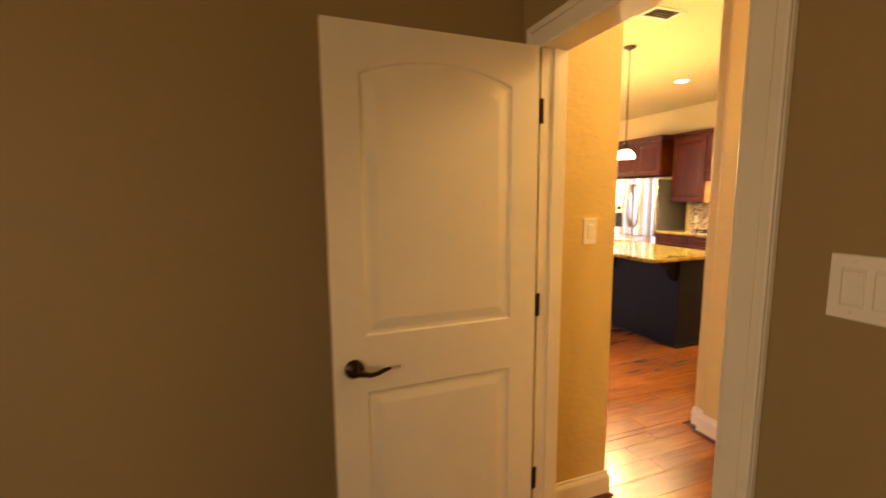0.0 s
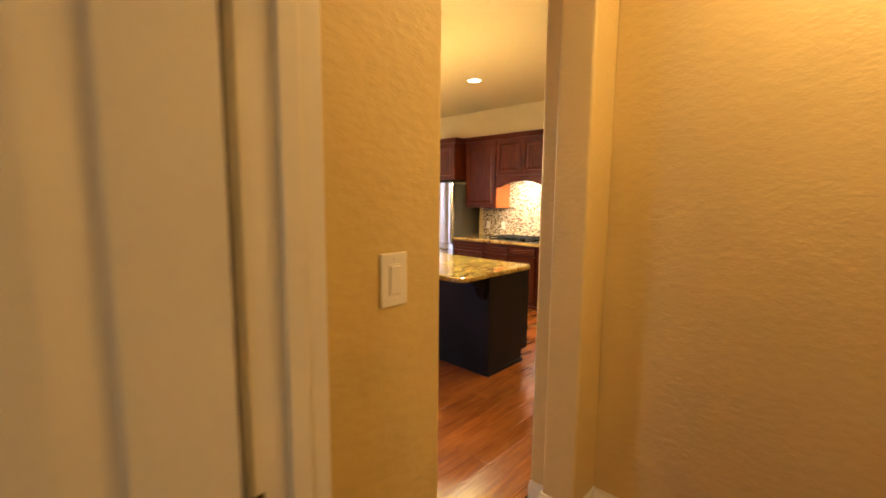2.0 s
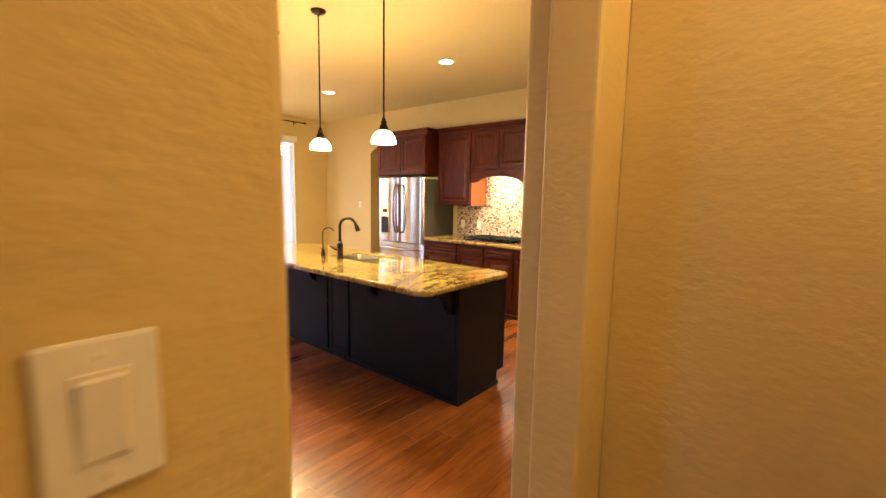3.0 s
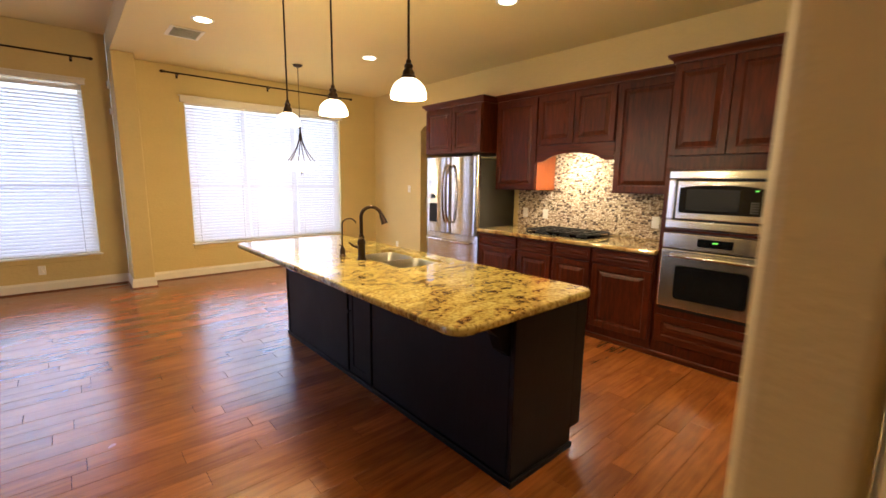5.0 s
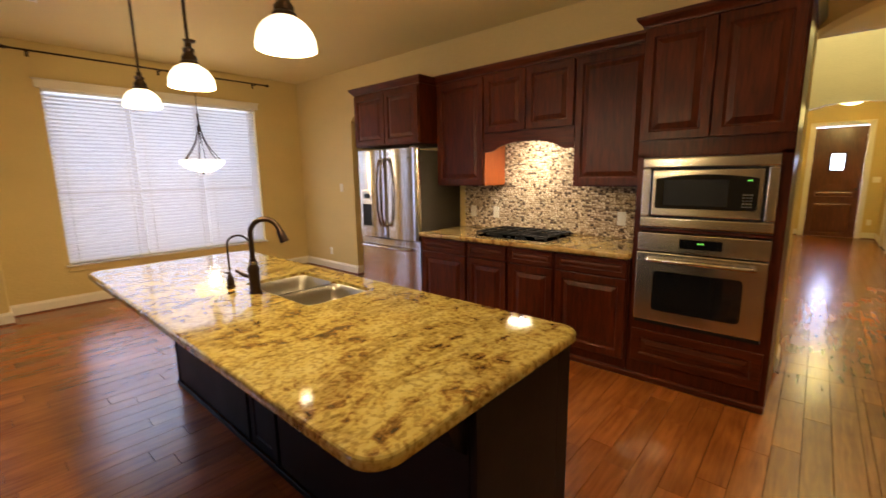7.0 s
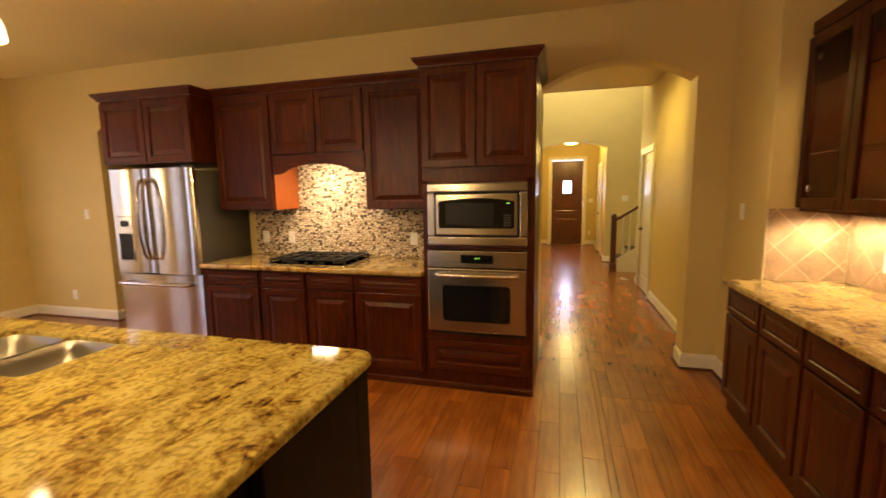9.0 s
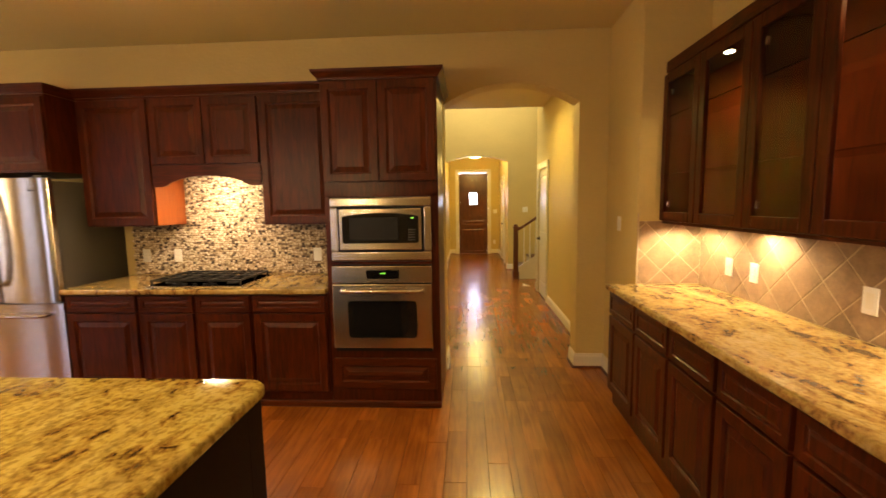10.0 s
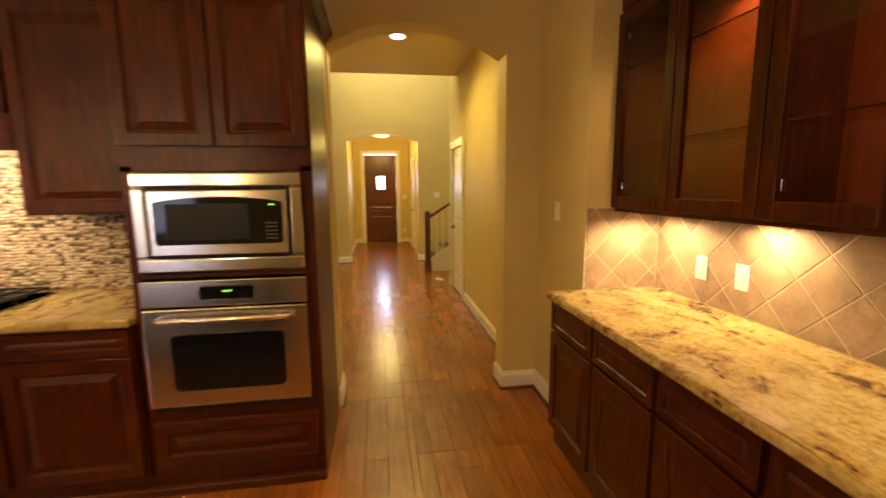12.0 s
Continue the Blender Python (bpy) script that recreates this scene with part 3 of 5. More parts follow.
structure("wall_foyer_south", boxes((12.502, 1.13, 0, 13.38, 1.28, 2.95), (14.30, 1.13, 0, 15.50, 1.28, 2.95), (13.38, 1.13, 2.12, 14.30, 1.28, 2.95)), WALL, "golden tan entry wall with a side door", "wall")
structure("wall_front", boxes((15.38, 1.282, 0, 15.53, 1.60, 2.95), (15.38, 2.48, 0, 15.53, 2.738, 2.95), (15.38, 1.60, 2.40, 15.53, 2.48, 2.95)), WALL, "golden tan wall around the front door", "wall")
structure("ceiling_foyer", boxes((12.502, 1.13, 2.95, 15.53, 2.9, 3.1)), CEILING, "entry ceiling", "ceiling")

# baseboards with a dark wood shoe moulding
BASE = [(0, 0.004), (0.016, 0.004), (0.016, 0.100), (0.012, 0.112), (0.008, 0.118), (0.006, 0.130), (0, 0.132)]
SHOE_P = [(0.016, 0.0), (0.030, 0.0), (0.029, 0.008), (0.024, 0.015), (0.016, 0.017)]


def skirting(paths, where):
    bm, bs = bmesh.new(), bmesh.new()
    for p in paths:
        q = [(x, y, 0) for x, y in p]
        sweep(q, BASE, bm)
        sweep(q, SHOE_P, bs)
    structure("baseboard_" + where, bm, WHITE, "white painted moulded baseboard", "baseboard")
    structure("trim_shoe_" + where, bs, SHOE, "dark red wood shoe moulding along the baseboard", "trim")


skirting([[(1.185, 1.57), (1.51, 1.57), (1.51, 1.90)], [(2.50, 1.888), (2.50, 1.80), (2.46, 1.80), (2.46, 1.64), (2.67, 1.64), (2.67, 0.10)]], "passage")
skirting([[(6.59, 8.88), (6.59, 7.48), (6.79, 7.48)], [(-3.4, 9.07), (2.65, 9.07), (2.65, 8.56), (2.885, 8.56), (2.885, 8.88), (6.59, 8.88)]], "north")
skirting([[(6.79, 1.225), (6.59, 1.225), (6.59, 0.975), (5.93, 0.975)], [(6.50, 2.405), (6.79, 2.405)]], "arch")
skirting([[(10.15, 0.86), (10.15, 1.02), (10.01, 1.02)], [(9.05, 1.02), (6.79, 1.02)], [(9.6, 2.90), (9.6, 3.08)], [(11.2, 3.08), (11.2, 2.90), (11.75, 2.90), (11.75, 3.08)]], "hall")
skirting([[(12.5, 1.31), (12.3, 1.31), (12.3, 1.20)], [(12.3, 4.9), (12.3, 2.69), (12.5, 2.69)], [(12.5, 2.74), (15.38, 2.74), (15.38, 2.57)], [(15.38, 1.51), (15.38, 1.28), (14.39, 1.28)]], "entry")

# casings
CASE = 0.085


def casing_x(name, x, side, y0, y1, top, w=CASE, t=0.018):
    """Flat stepped casing on a wall of constant x, on the side given (-1 or 1)."""
    a, b, c = x, x + side * t, x + side * (t + 0.010)
    bm = boxes((a, y0 - w, 0, b, y0, top + w), (a, y1, 0, b, y1 + w, top + w), (a, y0, top, b, y1, top + w),
               (b, y0 - w, 0, c, y0 - w + 0.026, top + w), (b, y1 + w - 0.026, 0, c, y1 + w, top + w), (b, y0 - w + 0.026, top + w - 0.026, c, y1 + w - 0.026, top + w), bevel=0.004, seg=2)
    return structure(name, bm, WHITE, "white painted door casing", "trim")


def casing_y(name, y, side, x0, x1, top, w=CASE, t=0.018):
    a, b, c = y, y + side * t, y + side * (t + 0.010)
    bm = boxes((x0 - w, a, 0, x0, b, top + w), (x1, a, 0, x1 + w, b, top + w), (x0, a, top, x1, b, top + w),
               (x0 - w, b, 0, x0 - w + 0.026, c, top + w), (x1 + w - 0.026, b, 0, x1 + w, c, top + w), (x0 - w + 0.026, b, top + w - 0.026, x1 + w - 0.026, c, top + w), bevel=0.004, seg=2)
    return structure(name, bm, WHITE, "white painted door casing", "trim")


casing_x("trim_bedroom_door", 0.999, -1, 0.642, 1.42, 2.05, 0.08)
casing_x("trim_bedroom_door_out", 1.091, 1, 0.642, 1.42, 2.05, 0.08, 0.010)
structure("trim_bedroom_jamb", boxes((0.985, 0.617, 0, 1.102, 0.650, 2.04), (0.985, 1.412, 0, 1.102, 1.433, 2.04), (0.985, 0.617, 2.04, 1.102, 1.433, 2.063),
                                     (1.035, 0.650, 0, 1.065, 0.660, 2.04), (1.035, 1.402, 0, 1.065, 1.412, 2.04), bevel=0.002), WHITE, "white painted door jamb with stop", "trim")
casing_y("trim_hall_door", 1.021, 1, 9.15, 9.91, 2.04, 0.09)
casing_x("trim_front_door", 15.379, -1, 1.62, 2.46, 2.38, 0.10)
casing_y("trim_entry_side_door", 1.281, 1, 13.40, 14.28, 2.10, 0.09)

# ---- island ----
island = thing("kitchen_island", "near-black stained wooden kitchen island base with panelled seating side", "kitchen island", (3.85, 4.3, 0))
part("body", boxes((3.60, 2.985, 0.10, 4.14, 3.93, 0.872), (3.60, 4.64, 0.10, 4.14, 5.67, 0.872), (3.60, 3.93, 0.10, 4.14, 4.64, 0.70), (3.60, 3.93, 0.70, 3.645, 4.64, 0.872), (4.035, 3.93, 0.70, 4.14, 4.64, 0.872)), BLACKWOOD, island)
part("toe_kick", boxes((3.60, 2.985, 0.0, 4.06, 5.67, 0.10)), BLACKWOOD, island)
part("end_panel", boxes((3.575, 2.960, 0.0, 4.09, 2.985, 0.872), (4.09, 2.960, 0.11, 4.185, 2.985, 0.872), bevel=0.002), BLACKWOOD, island)
part("end_panel", boxes((3.575, 5.67, 0.0, 4.09, 5.695, 0.872), (4.09, 5.67, 0.11, 4.185, 5.695, 0.872), bevel=0.002), BLACKWOOD, island)
part("base_strip", boxes((3.565, 2.948, 0.0, 4.098, 2.960, 0.035), (3.565, 2.960, 0.0, 3.575, 5.695, 0.035), bevel=0.003), BLACKWOOD, island)
for a, b in ((2.99, 4.20), (4.56, 5.66)):
    part("back_panel", boxes((3.580, a, 0.036, 3.599, b, 0.87), bevel=0.002), BLACKWOOD, island)
part("pilaster_strip", boxes((3.570, 4.205, 0.036, 3.599, 4.235, 0.87), (3.570, 4.525, 0.036, 3.599, 4.555, 0.87), bevel=0.003), BLACKWOOD, island)
idoor = part("door", moved(panel_leaf(0.284, 0.82, 0.018, [(0, 0), (0.05, 0), (0.055, 0.005), (0.06, 0.006)]), facing_w(3.580, 4.522, 0.040)), BLACKWOOD, island)
part("knob", moved(lathe([(0.004, 0), (0.005, 0.012), (0.013, 0.018), (0.014, 0.024), (0.009, 0.029)], (0, 0, 0), 14), Matrix.Translation((3.580, 4.49, 0.52)) @ Matrix.Rotation(radians(-90), 4, "Y")), BLACK, idoor)
for y in (3.03, 3.86, 4.75, 5.58):
    bm = bmesh.new()
    prof = [(0, 0.872), (-0.22, 0.872), (-0.22, 0.845), (-0.15, 0.83), (-0.08, 0.775), (-0.05, 0.70), (0, 0.66)]
    A = [bm.verts.new((3.580 + u, y - 0.03, z)) for u, z in prof]
    B = [bm.verts.new((3.580 + u, y + 0.03, z)) for u, z in prof]
    bm.faces.new(A)
    bm.faces.new(B)
    for i in range(len(prof)):
        j = (i + 1) % len(prof)
        bm.faces.new((A[i], A[j], B[j], B[i]))
    part("corbel", bm, BLACKWOOD, island)

# island top with two sink openings
HOLE = [(3.655, 3.955, 4.025, 4.615)]
SINKS = [(3.658, 4.295, 4.022, 4.612), (3.658, 3.958, 4.022, 4.275)]


def worktop_with_holes(x0, y0, x1, y1, z0, z1, holes, r, bevel=0.013):
    """A slab with rounded corners and rectangular holes, cut by a boolean that is applied at once."""
    slab = part("slab", rounded_slab(x0, y0, x1, y1, z0, z1, r, bevel), GRANITE)
    cut = bmesh.new()
    for a, b, c, d in holes:
        t = rounded_slab(a, b, c, d, z0 - 0.05, z1 + 0.05, 0.045, 0.004)
        me = bpy.data.meshes.new("cut")
        t.to_mesh(me)
        t.free()
        cut.from_mesh(me)
        bpy.data.meshes.remove(me)
    cutter = part("cut", cut, GRANITE)
    mod = slab.modifiers.new("cut", "BOOLEAN")
    mod.object, mod.solver = cutter, "EXACT"
    dg = bpy.context.evaluated_depsgraph_get()
    me = bpy.data.meshes.new_from_object(slab.evaluated_get(dg))
    slab.modifiers.clear()
    bpy.data.objects.remove(cutter)
    bpy.data.objects.remove(slab)
    return me


top_me = worktop_with_holes(3.15, 2.90, 4.165, 5.715, 0.874, 0.914, HOLE, 0.085)
tagged(new("island_worktop", top_me), "polished golden granite worktop with brown veins on the island", "worktop")

sink = thing("double_sink", "undermounted stainless steel double-bowl sink in the island worktop", "sink", (3.85, 4.3, 0.70))
for a, b, c, d in SINKS:
    bm = bmesh.new()
    rings = []
    for ins, z in ((-0.0005, 0.896), (0.003, 0.893), (0.010, 0.86), (0.024, 0.82), (0.045, 0.785), (0.075, 0.762), (0.11, 0.752)):
        pts = []
        x0, y0, x1, y1, r = a + ins, b + ins, c - ins, d - ins, 0.045
        for cx, cy, a0 in ((x1 - r, y1 - r, 0), (x0 + r, y1 - r, 90), (x0 + r, y0 + r, 180), (x1 - r, y0 + r, 270)):
            for i in range(6):
                an = radians(a0 + 90 * i / 5)
                pts.append((cx + r * math.cos(an), cy + r * math.sin(an)))
        rings.append([bm.verts.new((x, y, z)) for x, y in pts])
    for A, B in zip(rings, rings[1:]):
        for i in range(len(A)):
            j = (i + 1) % len(A)
            bm.faces.new((A[i], A[j], B[j], B[i]))
    bm.faces.new(rings[-1])
    bowl = part("bowl", bm, SINKSTEEL, sink, smooth=50)
    part("drain", lathe([(0.045, 0.0), (0.045, 0.004), (0.03, 0.005), (0.028, -0.002), (0.0005, -0.002)], ((a + c) / 2, (b + d) / 2, 0.7525), 20), CHROME, bowl, "round steel drain")


part("divider", boxes((3.66, 4.274, 0.80, 4.02, 4.296, 0.893), bevel=0.004, seg=2), SINKSTEEL, sink)


faucet = thing("faucet", "tall dark bronze gooseneck pull-down kitchen faucet on the island", "faucet", (3.61, 4.37, 0.914))
FX, FY = 3.61, 4.37
part("base", lathe([(0.031, 0.914), (0.031, 0.922), (0.026, 0.930), (0.026, 1.02), (0.030, 1.03), (0.030, 1.04), (0.022, 1.055), (0.018, 1.07), (0.0165, 1.09)], (FX, FY, 0), 20), BRONZE, faucet, smooth=40)
neck = []
for i in range(15):
    f = radians(180 - 165 * i / 14)
    d = 0.072 + 0.072 * math.cos(f)
    neck.append((FX + d * 0.70, FY - d * 0.71, 1.213 + 0.072 * math.sin(f)))
part("spout", tube([(FX, FY, 1.08), (FX, FY, 1.15), *neck], 0.0125, 12), BRONZE, faucet, smooth=60)
e, way = Vector(neck[-1]), (Vector(neck[-1]) - Vector(neck[-2])).normalized()
part("spray_head", tube([e, e + way * 0.015, e + way * 0.045, e + way * 0.065], [0.0135, 0.018, 0.020, 0.024], 14), BRONZE, faucet, smooth=50)
part("collar", tube([(FX, FY, 1.062), (FX, FY, 1.078)], 0.021, 16), CHROME, faucet, smooth=50)
part("lever", tube([(FX - 0.015, FY + 0.02, 1.0), (FX - 0.03, FY + 0.045, 1.005), (FX - 0.055, FY + 0.075, 1.03)], [0.012, 0.009, 0.007], 10), BRONZE, faucet, smooth=50)

tap = thing("filter_faucet", "slim dark bronze drinking water tap on the island", "faucet", (3.585, 4.60, 0.914))
TX, TY = 3.585, 4.60
part("base", lathe([(0.024, 0.914), (0.024, 0.920), (0.019, 0.925), (0.019, 0.962), (0.014, 0.970), (0.008, 0.985)], (TX, TY, 0), 18), BRONZE, tap, smooth=40)
pts = [(TX, TY, 0.98)]
for i in range(13):
    f = radians(180 - 165 * i / 12)
    s = 0.052 + 0.052 * math.cos(f)
    pts.append((TX + s * 0.95, TY - s * 0.30, 1.140 + 0.046 * math.sin(f)))
part("spout", tube(pts, 0.0055, 10), BRONZE, tap, smooth=60)
part("lever", tube([(TX, TY, 0.985), (TX - 0.02, TY + 0.02, 0.992)], [0.006, 0.004], 8), BRONZE, tap)


# ---- kitchen wall cabinets ----
def leaf(name, w, h, place, parent, rings=RAISED, t=0.02, material=CHERRY):
    return part(name, moved(panel_leaf(w, h, t, rings), place), material, parent)


def base_unit(y0, y1, label):
    c = thing("base_cabinet", label, "cabinet", (6.1, (y0 + y1) / 2, 0), "base cabinets by the cooktop")
    part("body", boxes((5.772, y0 + 0.001, 0.10, 6.438, y1 - 0.001, 0.872)), CHERRY, c)
    part("toe_kick", boxes((5.795, y0 + 0.001, 0.0, 6.438, y1 - 0.001, 0.10)), CHERRY, c)
    leaf("drawer_front", y1 - y0 - 0.03, 0.125, facing_w(5.750, y1 - 0.015, 0.738), c, DRAWER, material=CHERRY_H)
    leaf("door", y1 - y0 - 0.03, 0.60, facing_w(5.750, y1 - 0.015, 0.125), c)


for a, b in ((4.71, 5.30), (4.26, 4.71), (3.82, 4.26), (3.245, 3.82)):
    base_unit(a, b, "dark cherry base cabinet with drawer and raised-panel door under granite")
part_base = boxes((5.755, 2.41, 0.0, 5.794, 5.30, 0.045), bevel=0.006)
structure("trim_cabinet_toe", part_base, CHERRY_H, "dark cherry toe moulding along the base cabinets", "trim")

top = rounded_slab(5.735, 3.246, 6.439, 5.31, 0.874, 0.914, 0.004, 0.012, 2)
tagged(part("cooktop_worktop", top, GRANITE_LIT), "golden granite worktop beside the cooktop", "worktop")

CROWN = [(0, 0), (0.012, 0), (0.016, 0.012), (0.022, 0.020), (0.040, 0.038), (0.048, 0.050), (0.050, 0.066), (0, 0.066)]


def upper_unit(y0, y1, z0, z1, x, label, doors=1, deep=6.438, group="wall cabinets"):
    c = thing("wall_cabinet", label, "cabinet", ((x + deep) / 2, (y0 + y1) / 2, z0), group)
    part("body", boxes((x + 0.022, y0 + 0.001, z0, deep, y1 - 0.001, z1)), CHERRY, c)
    w = (y1 - y0 - 0.02 - 0.006 * (doors - 1)) / doors
    for k in range(doors):
        leaf("door", w, z1 - z0 - 0.035, facing_w(x, y1 - 0.01 - k * (w + 0.006), z0 + 0.012), c)
    return c


UX = 6.055
c = upper_unit(4.735, 5.335, 1.375, 2.40, UX, "tall dark cherry wall cabinet with one raised-panel door")
part("side_panel", boxes((UX + 0.024, 4.732, 1.378, 6.436, 4.735, 1.86)), CHERRY_LIT, c, "cherry side with the hood light's orange put into its colour")
part("crown", sweep([(UX + 0.02, 5.335, 2.40), (UX + 0.02, 4.735, 2.40)], CROWN), CHERRY_H, c)
c = upper_unit(3.835, 4.735, 1.855, 2.40, UX, "dark cherry hood cabinet with two doors and an arched valance", 2)
part("crown", sweep([(UX + 0.02, 4.735, 2.40), (UX + 0.02, 3.835, 2.40)], CROWN), CHERRY_H, c)
bm = bmesh.new()
N = 24
front, back = [], []
for i in range(N + 1):
    yy = 3.837 + (4.733 - 3.837) * i / N
    f = min(1, max(0, (i / N - 0.12) / 0.76))
    zz = 1.690 + (0.085 * math.sin(math.pi * f) ** 0.55 if 0 < f < 1 else 0)
    front.append((yy, zz))
for A, B in zip(front, front[1:]):
    for x in (UX + 0.004, UX + 0.024):
        bm.faces.new([bm.verts.new(p) for p in ((x, A[0], A[1]), (x, B[0], B[1]), (x, B[0], 1.853), (x, A[0], 1.853))])
    bm.faces.new([bm.verts.new(p) for p in ((UX + 0.004, A[0], A[1]), (UX + 0.004, B[0], B[1]), (UX + 0.024, B[0], B[1]), (UX + 0.024, A[0], A[1]))])
bmesh.ops.remove_doubles(bm, verts=bm.verts[:], dist=0.0002)
part("valance", bm, CHERRY_H, c)
part("hood_insert", boxes((UX + 0.03, 3.84, 1.80, 6.436, 4.73, 1.853), bevel=0.004), STEEL, c, "steel underside of the range hood")
c = upper_unit(3.245, 3.835, 1.375, 2.40, UX, "tall dark cherry wall cabinet with one raised-panel door")
part("crown", sweep([(UX + 0.02, 3.835, 2.40), (UX + 0.02, 3.245, 2.40)], CROWN), CHERRY_H, c)
c = upper_unit(5.37, 6.41, 1.81, 2.39, 5.83, "deep dark cherry cabinet above the refrigerator with two doors", 2, 6.588)
part("crown", sweep([(6.588, 6.41, 2.39), (5.85, 6.41, 2.39), (5.85, 5.37, 2.39), (6.10, 5.37, 2.39)], CROWN), CHERRY_H, c)

# oven tower
tower = thing("oven_cabinet", "tall dark cherry cabinet housing a microwave and a wall oven", "cabinet", (6.2, 2.83, 0))
part("lower_body", boxes((5.80, 2.412, 0.10, 6.438, 3.243, 0.43)), CHERRY, tower)
part("upper_body", boxes((5.80, 2.412, 1.578, 6.438, 3.243, 2.40)), CHERRY, tower)
part("stile", boxes((5.80, 2.412, 0.43, 5.83, 2.468, 1.60)), CHERRY, tower)
part("stile", boxes((5.80, 3.192, 0.43, 5.83, 3.243, 1.60)), CHERRY, tower)
part("rail", boxes((5.80, 2.468, 1.085, 5.83, 3.192, 1.105)), CHERRY_H, tower)
part("side_panel", boxes((5.83, 2.412, 0.43, 6.438, 2.43, 1.60)), CHERRY, tower)
part("side_panel", boxes((5.83, 3.225, 0.43, 6.438, 3.243, 1.60)), CHERRY, tower)
part("toe_kick", boxes((5.80, 2.412, 0.0, 6.438, 3.243, 0.10)), CHERRY, tower)
leaf("door", 0.402, 0.70, facing_w(5.778, 3.236, 1.69), tower)
leaf("door", 0.402, 0.70, facing_w(5.778, 2.826, 1.69), tower)
leaf("drawer_front", 0.77, 0.235, facing_w(5.778, 3.213, 0.14), tower, RAISED, material=CHERRY_H)
part("crown", sweep([(6.075, 3.243, 2.40), (5.80, 3.243, 2.40), (5.80, 2.412, 2.40), (6.588, 2.412, 2.40)], CROWN), CHERRY_H, tower)

micro = thing("microwave", "built-in stainless steel microwave with dark glass window and trim kit", "microwave", (6.0, 2.83, 1.11))
MY0, MY1, MZ0, MZ1 = 2.462, 3.203, 1.112, 1.575
part("case", boxes((5.84, 2.50, 1.14, 6.30, 3.17, 1.55)), BLACK, micro)
bm = boxes((5.775, MY0, MZ1 - 0.07, 5.799, MY1, MZ1), (5.775, MY0, MZ0, 5.799, MY1, MZ0 + 0.07), (5.775, MY0, MZ0 + 0.07, 5.799, MY0 + 0.058, MZ1 - 0.07), (5.775, MY1 - 0.058, MZ0 + 0.07, 5.799, MY1, MZ1 - 0.07), bevel=0.011, seg=3)
part("trim_frame", bm, STEEL, micro)
part("trim_groove", boxes((5.788, MY0 + 0.05, MZ0 + 0.062, 5.80, MY1 - 0.05, MZ1 - 0.062)), BLACK, micro)
y0, y1, z0, z1 = MY0 + 0.070, MY1 - 0.070, MZ0 + 0.082, MZ1 - 0.082
mdoor = part("door", boxes((5.768, y0, z0, 5.787, y1, z1), bevel=0.006, seg=2), STEEL, micro)
bm = bmesh.new()
loop = [(y0 + 0.022, z0 + 0.062), (y0 + 0.034, z0 + 0.050), (y1 - 0.034, z0 + 0.050), (y1 - 0.022, z0 + 0.062)]
for i in range(13):
    f = i / 12
    loop.append((y1 - 0.022 + (y0 - y1 + 0.044) * f, z1 - 0.056 + 0.026 * math.sin(math.pi * f) ** 0.7))
A = [bm.verts.new((5.764, y, z)) for y, z in loop]
B = [bm.verts.new((5.770, y, z)) for y, z in loop]
bm.faces.new(A)
bm.faces.new(B)
for i in range(len(loop)):
    j = (i + 1) % len(loop)
    bm.faces.new((A[i], A[j], B[j], B[i]))
mwin = part("window", bm, BLACKGLASS, mdoor, "black glass window")
part("viewing_screen", boxes((5.7630, y0 + 0.17, z0 + 0.072, 5.7642, y1 - 0.075, z1 - 0.062), bevel=0.0004), BLACK, mdoor, "dark grey perforated viewing screen")
part("display", boxes((5.7625, y0 + 0.055, z1 - 0.071, 5.7638, y0 + 0.078, z1 - 0.065)), GREEN, micro, "small green clock display")
for r in range(5):
    for k in range(3):
        part("button", boxes((5.7622, y0 + 0.048 + 0.018 * k, z0 + 0.07 + 0.018 * r, 5.7638, y0 + 0.060 + 0.018 * k, z0 + 0.078 + 0.018 * r)), GREYSIDE, micro)

oven = thing("wall_oven", "built-in stainless steel wall oven with bar handle and dark window", "oven", (6.0, 2.83, 0.43))
part("case", boxes((5.84, 2.49, 0.46, 6.35, 3.17, 1.06)), BLACK, oven)
panel = part("control_panel", boxes((5.765, 2.460, 0.952, 5.799, 3.203, 1.078), bevel=0.006, seg=2), STEEL, oven)
part("display_window", boxes((5.761, 2.705, 0.985, 5.767, 2.945, 1.048), bevel=0.003), BLACKGLASS, oven)
for k in range(2):
    part("display", boxes((5.7590, 2.805 + 0.020 * k, 1.020, 5.7605, 2.818 + 0.020 * k, 1.028)), GREEN, oven, "green clock digits")
odoor = part("door", boxes((5.758, 2.463, 0.462, 5.799, 3.203, 0.944), bevel=0.007, seg=2), STEEL, oven)
part("window", moved(rounded_slab(-0.255, -0.140, 0.255, 0.140, 0, 0.006, 0.03, 0.002, 5), Matrix.Translation((5.759, 2.833, 0.682)) @ Matrix.Rotation(radians(-90), 4, "Y") @ Matrix.Rotation(radians(90), 4, "Z")), BLACKGLASS, odoor, "dark oven glass")
hp = [(5.759, 2.53, 0.895), (5.735, 2.53, 0.896), (5.722, 2.55, 0.897), (5.714, 2.70, 0.899), (5.711, 2.83, 0.900), (5.714, 2.96, 0.899), (5.722, 3.11, 0.897), (5.735, 3.13, 0.896), (5.759, 3.13, 0.895)]
part("handle", tube(hp, 0.014, 12), CHROME, odoor, "polished bar handle", smooth=60)
part("vent_slot", boxes((5.775, 2.47, 0.435, 5.80, 3.195, 0.460)), BLACK, oven)

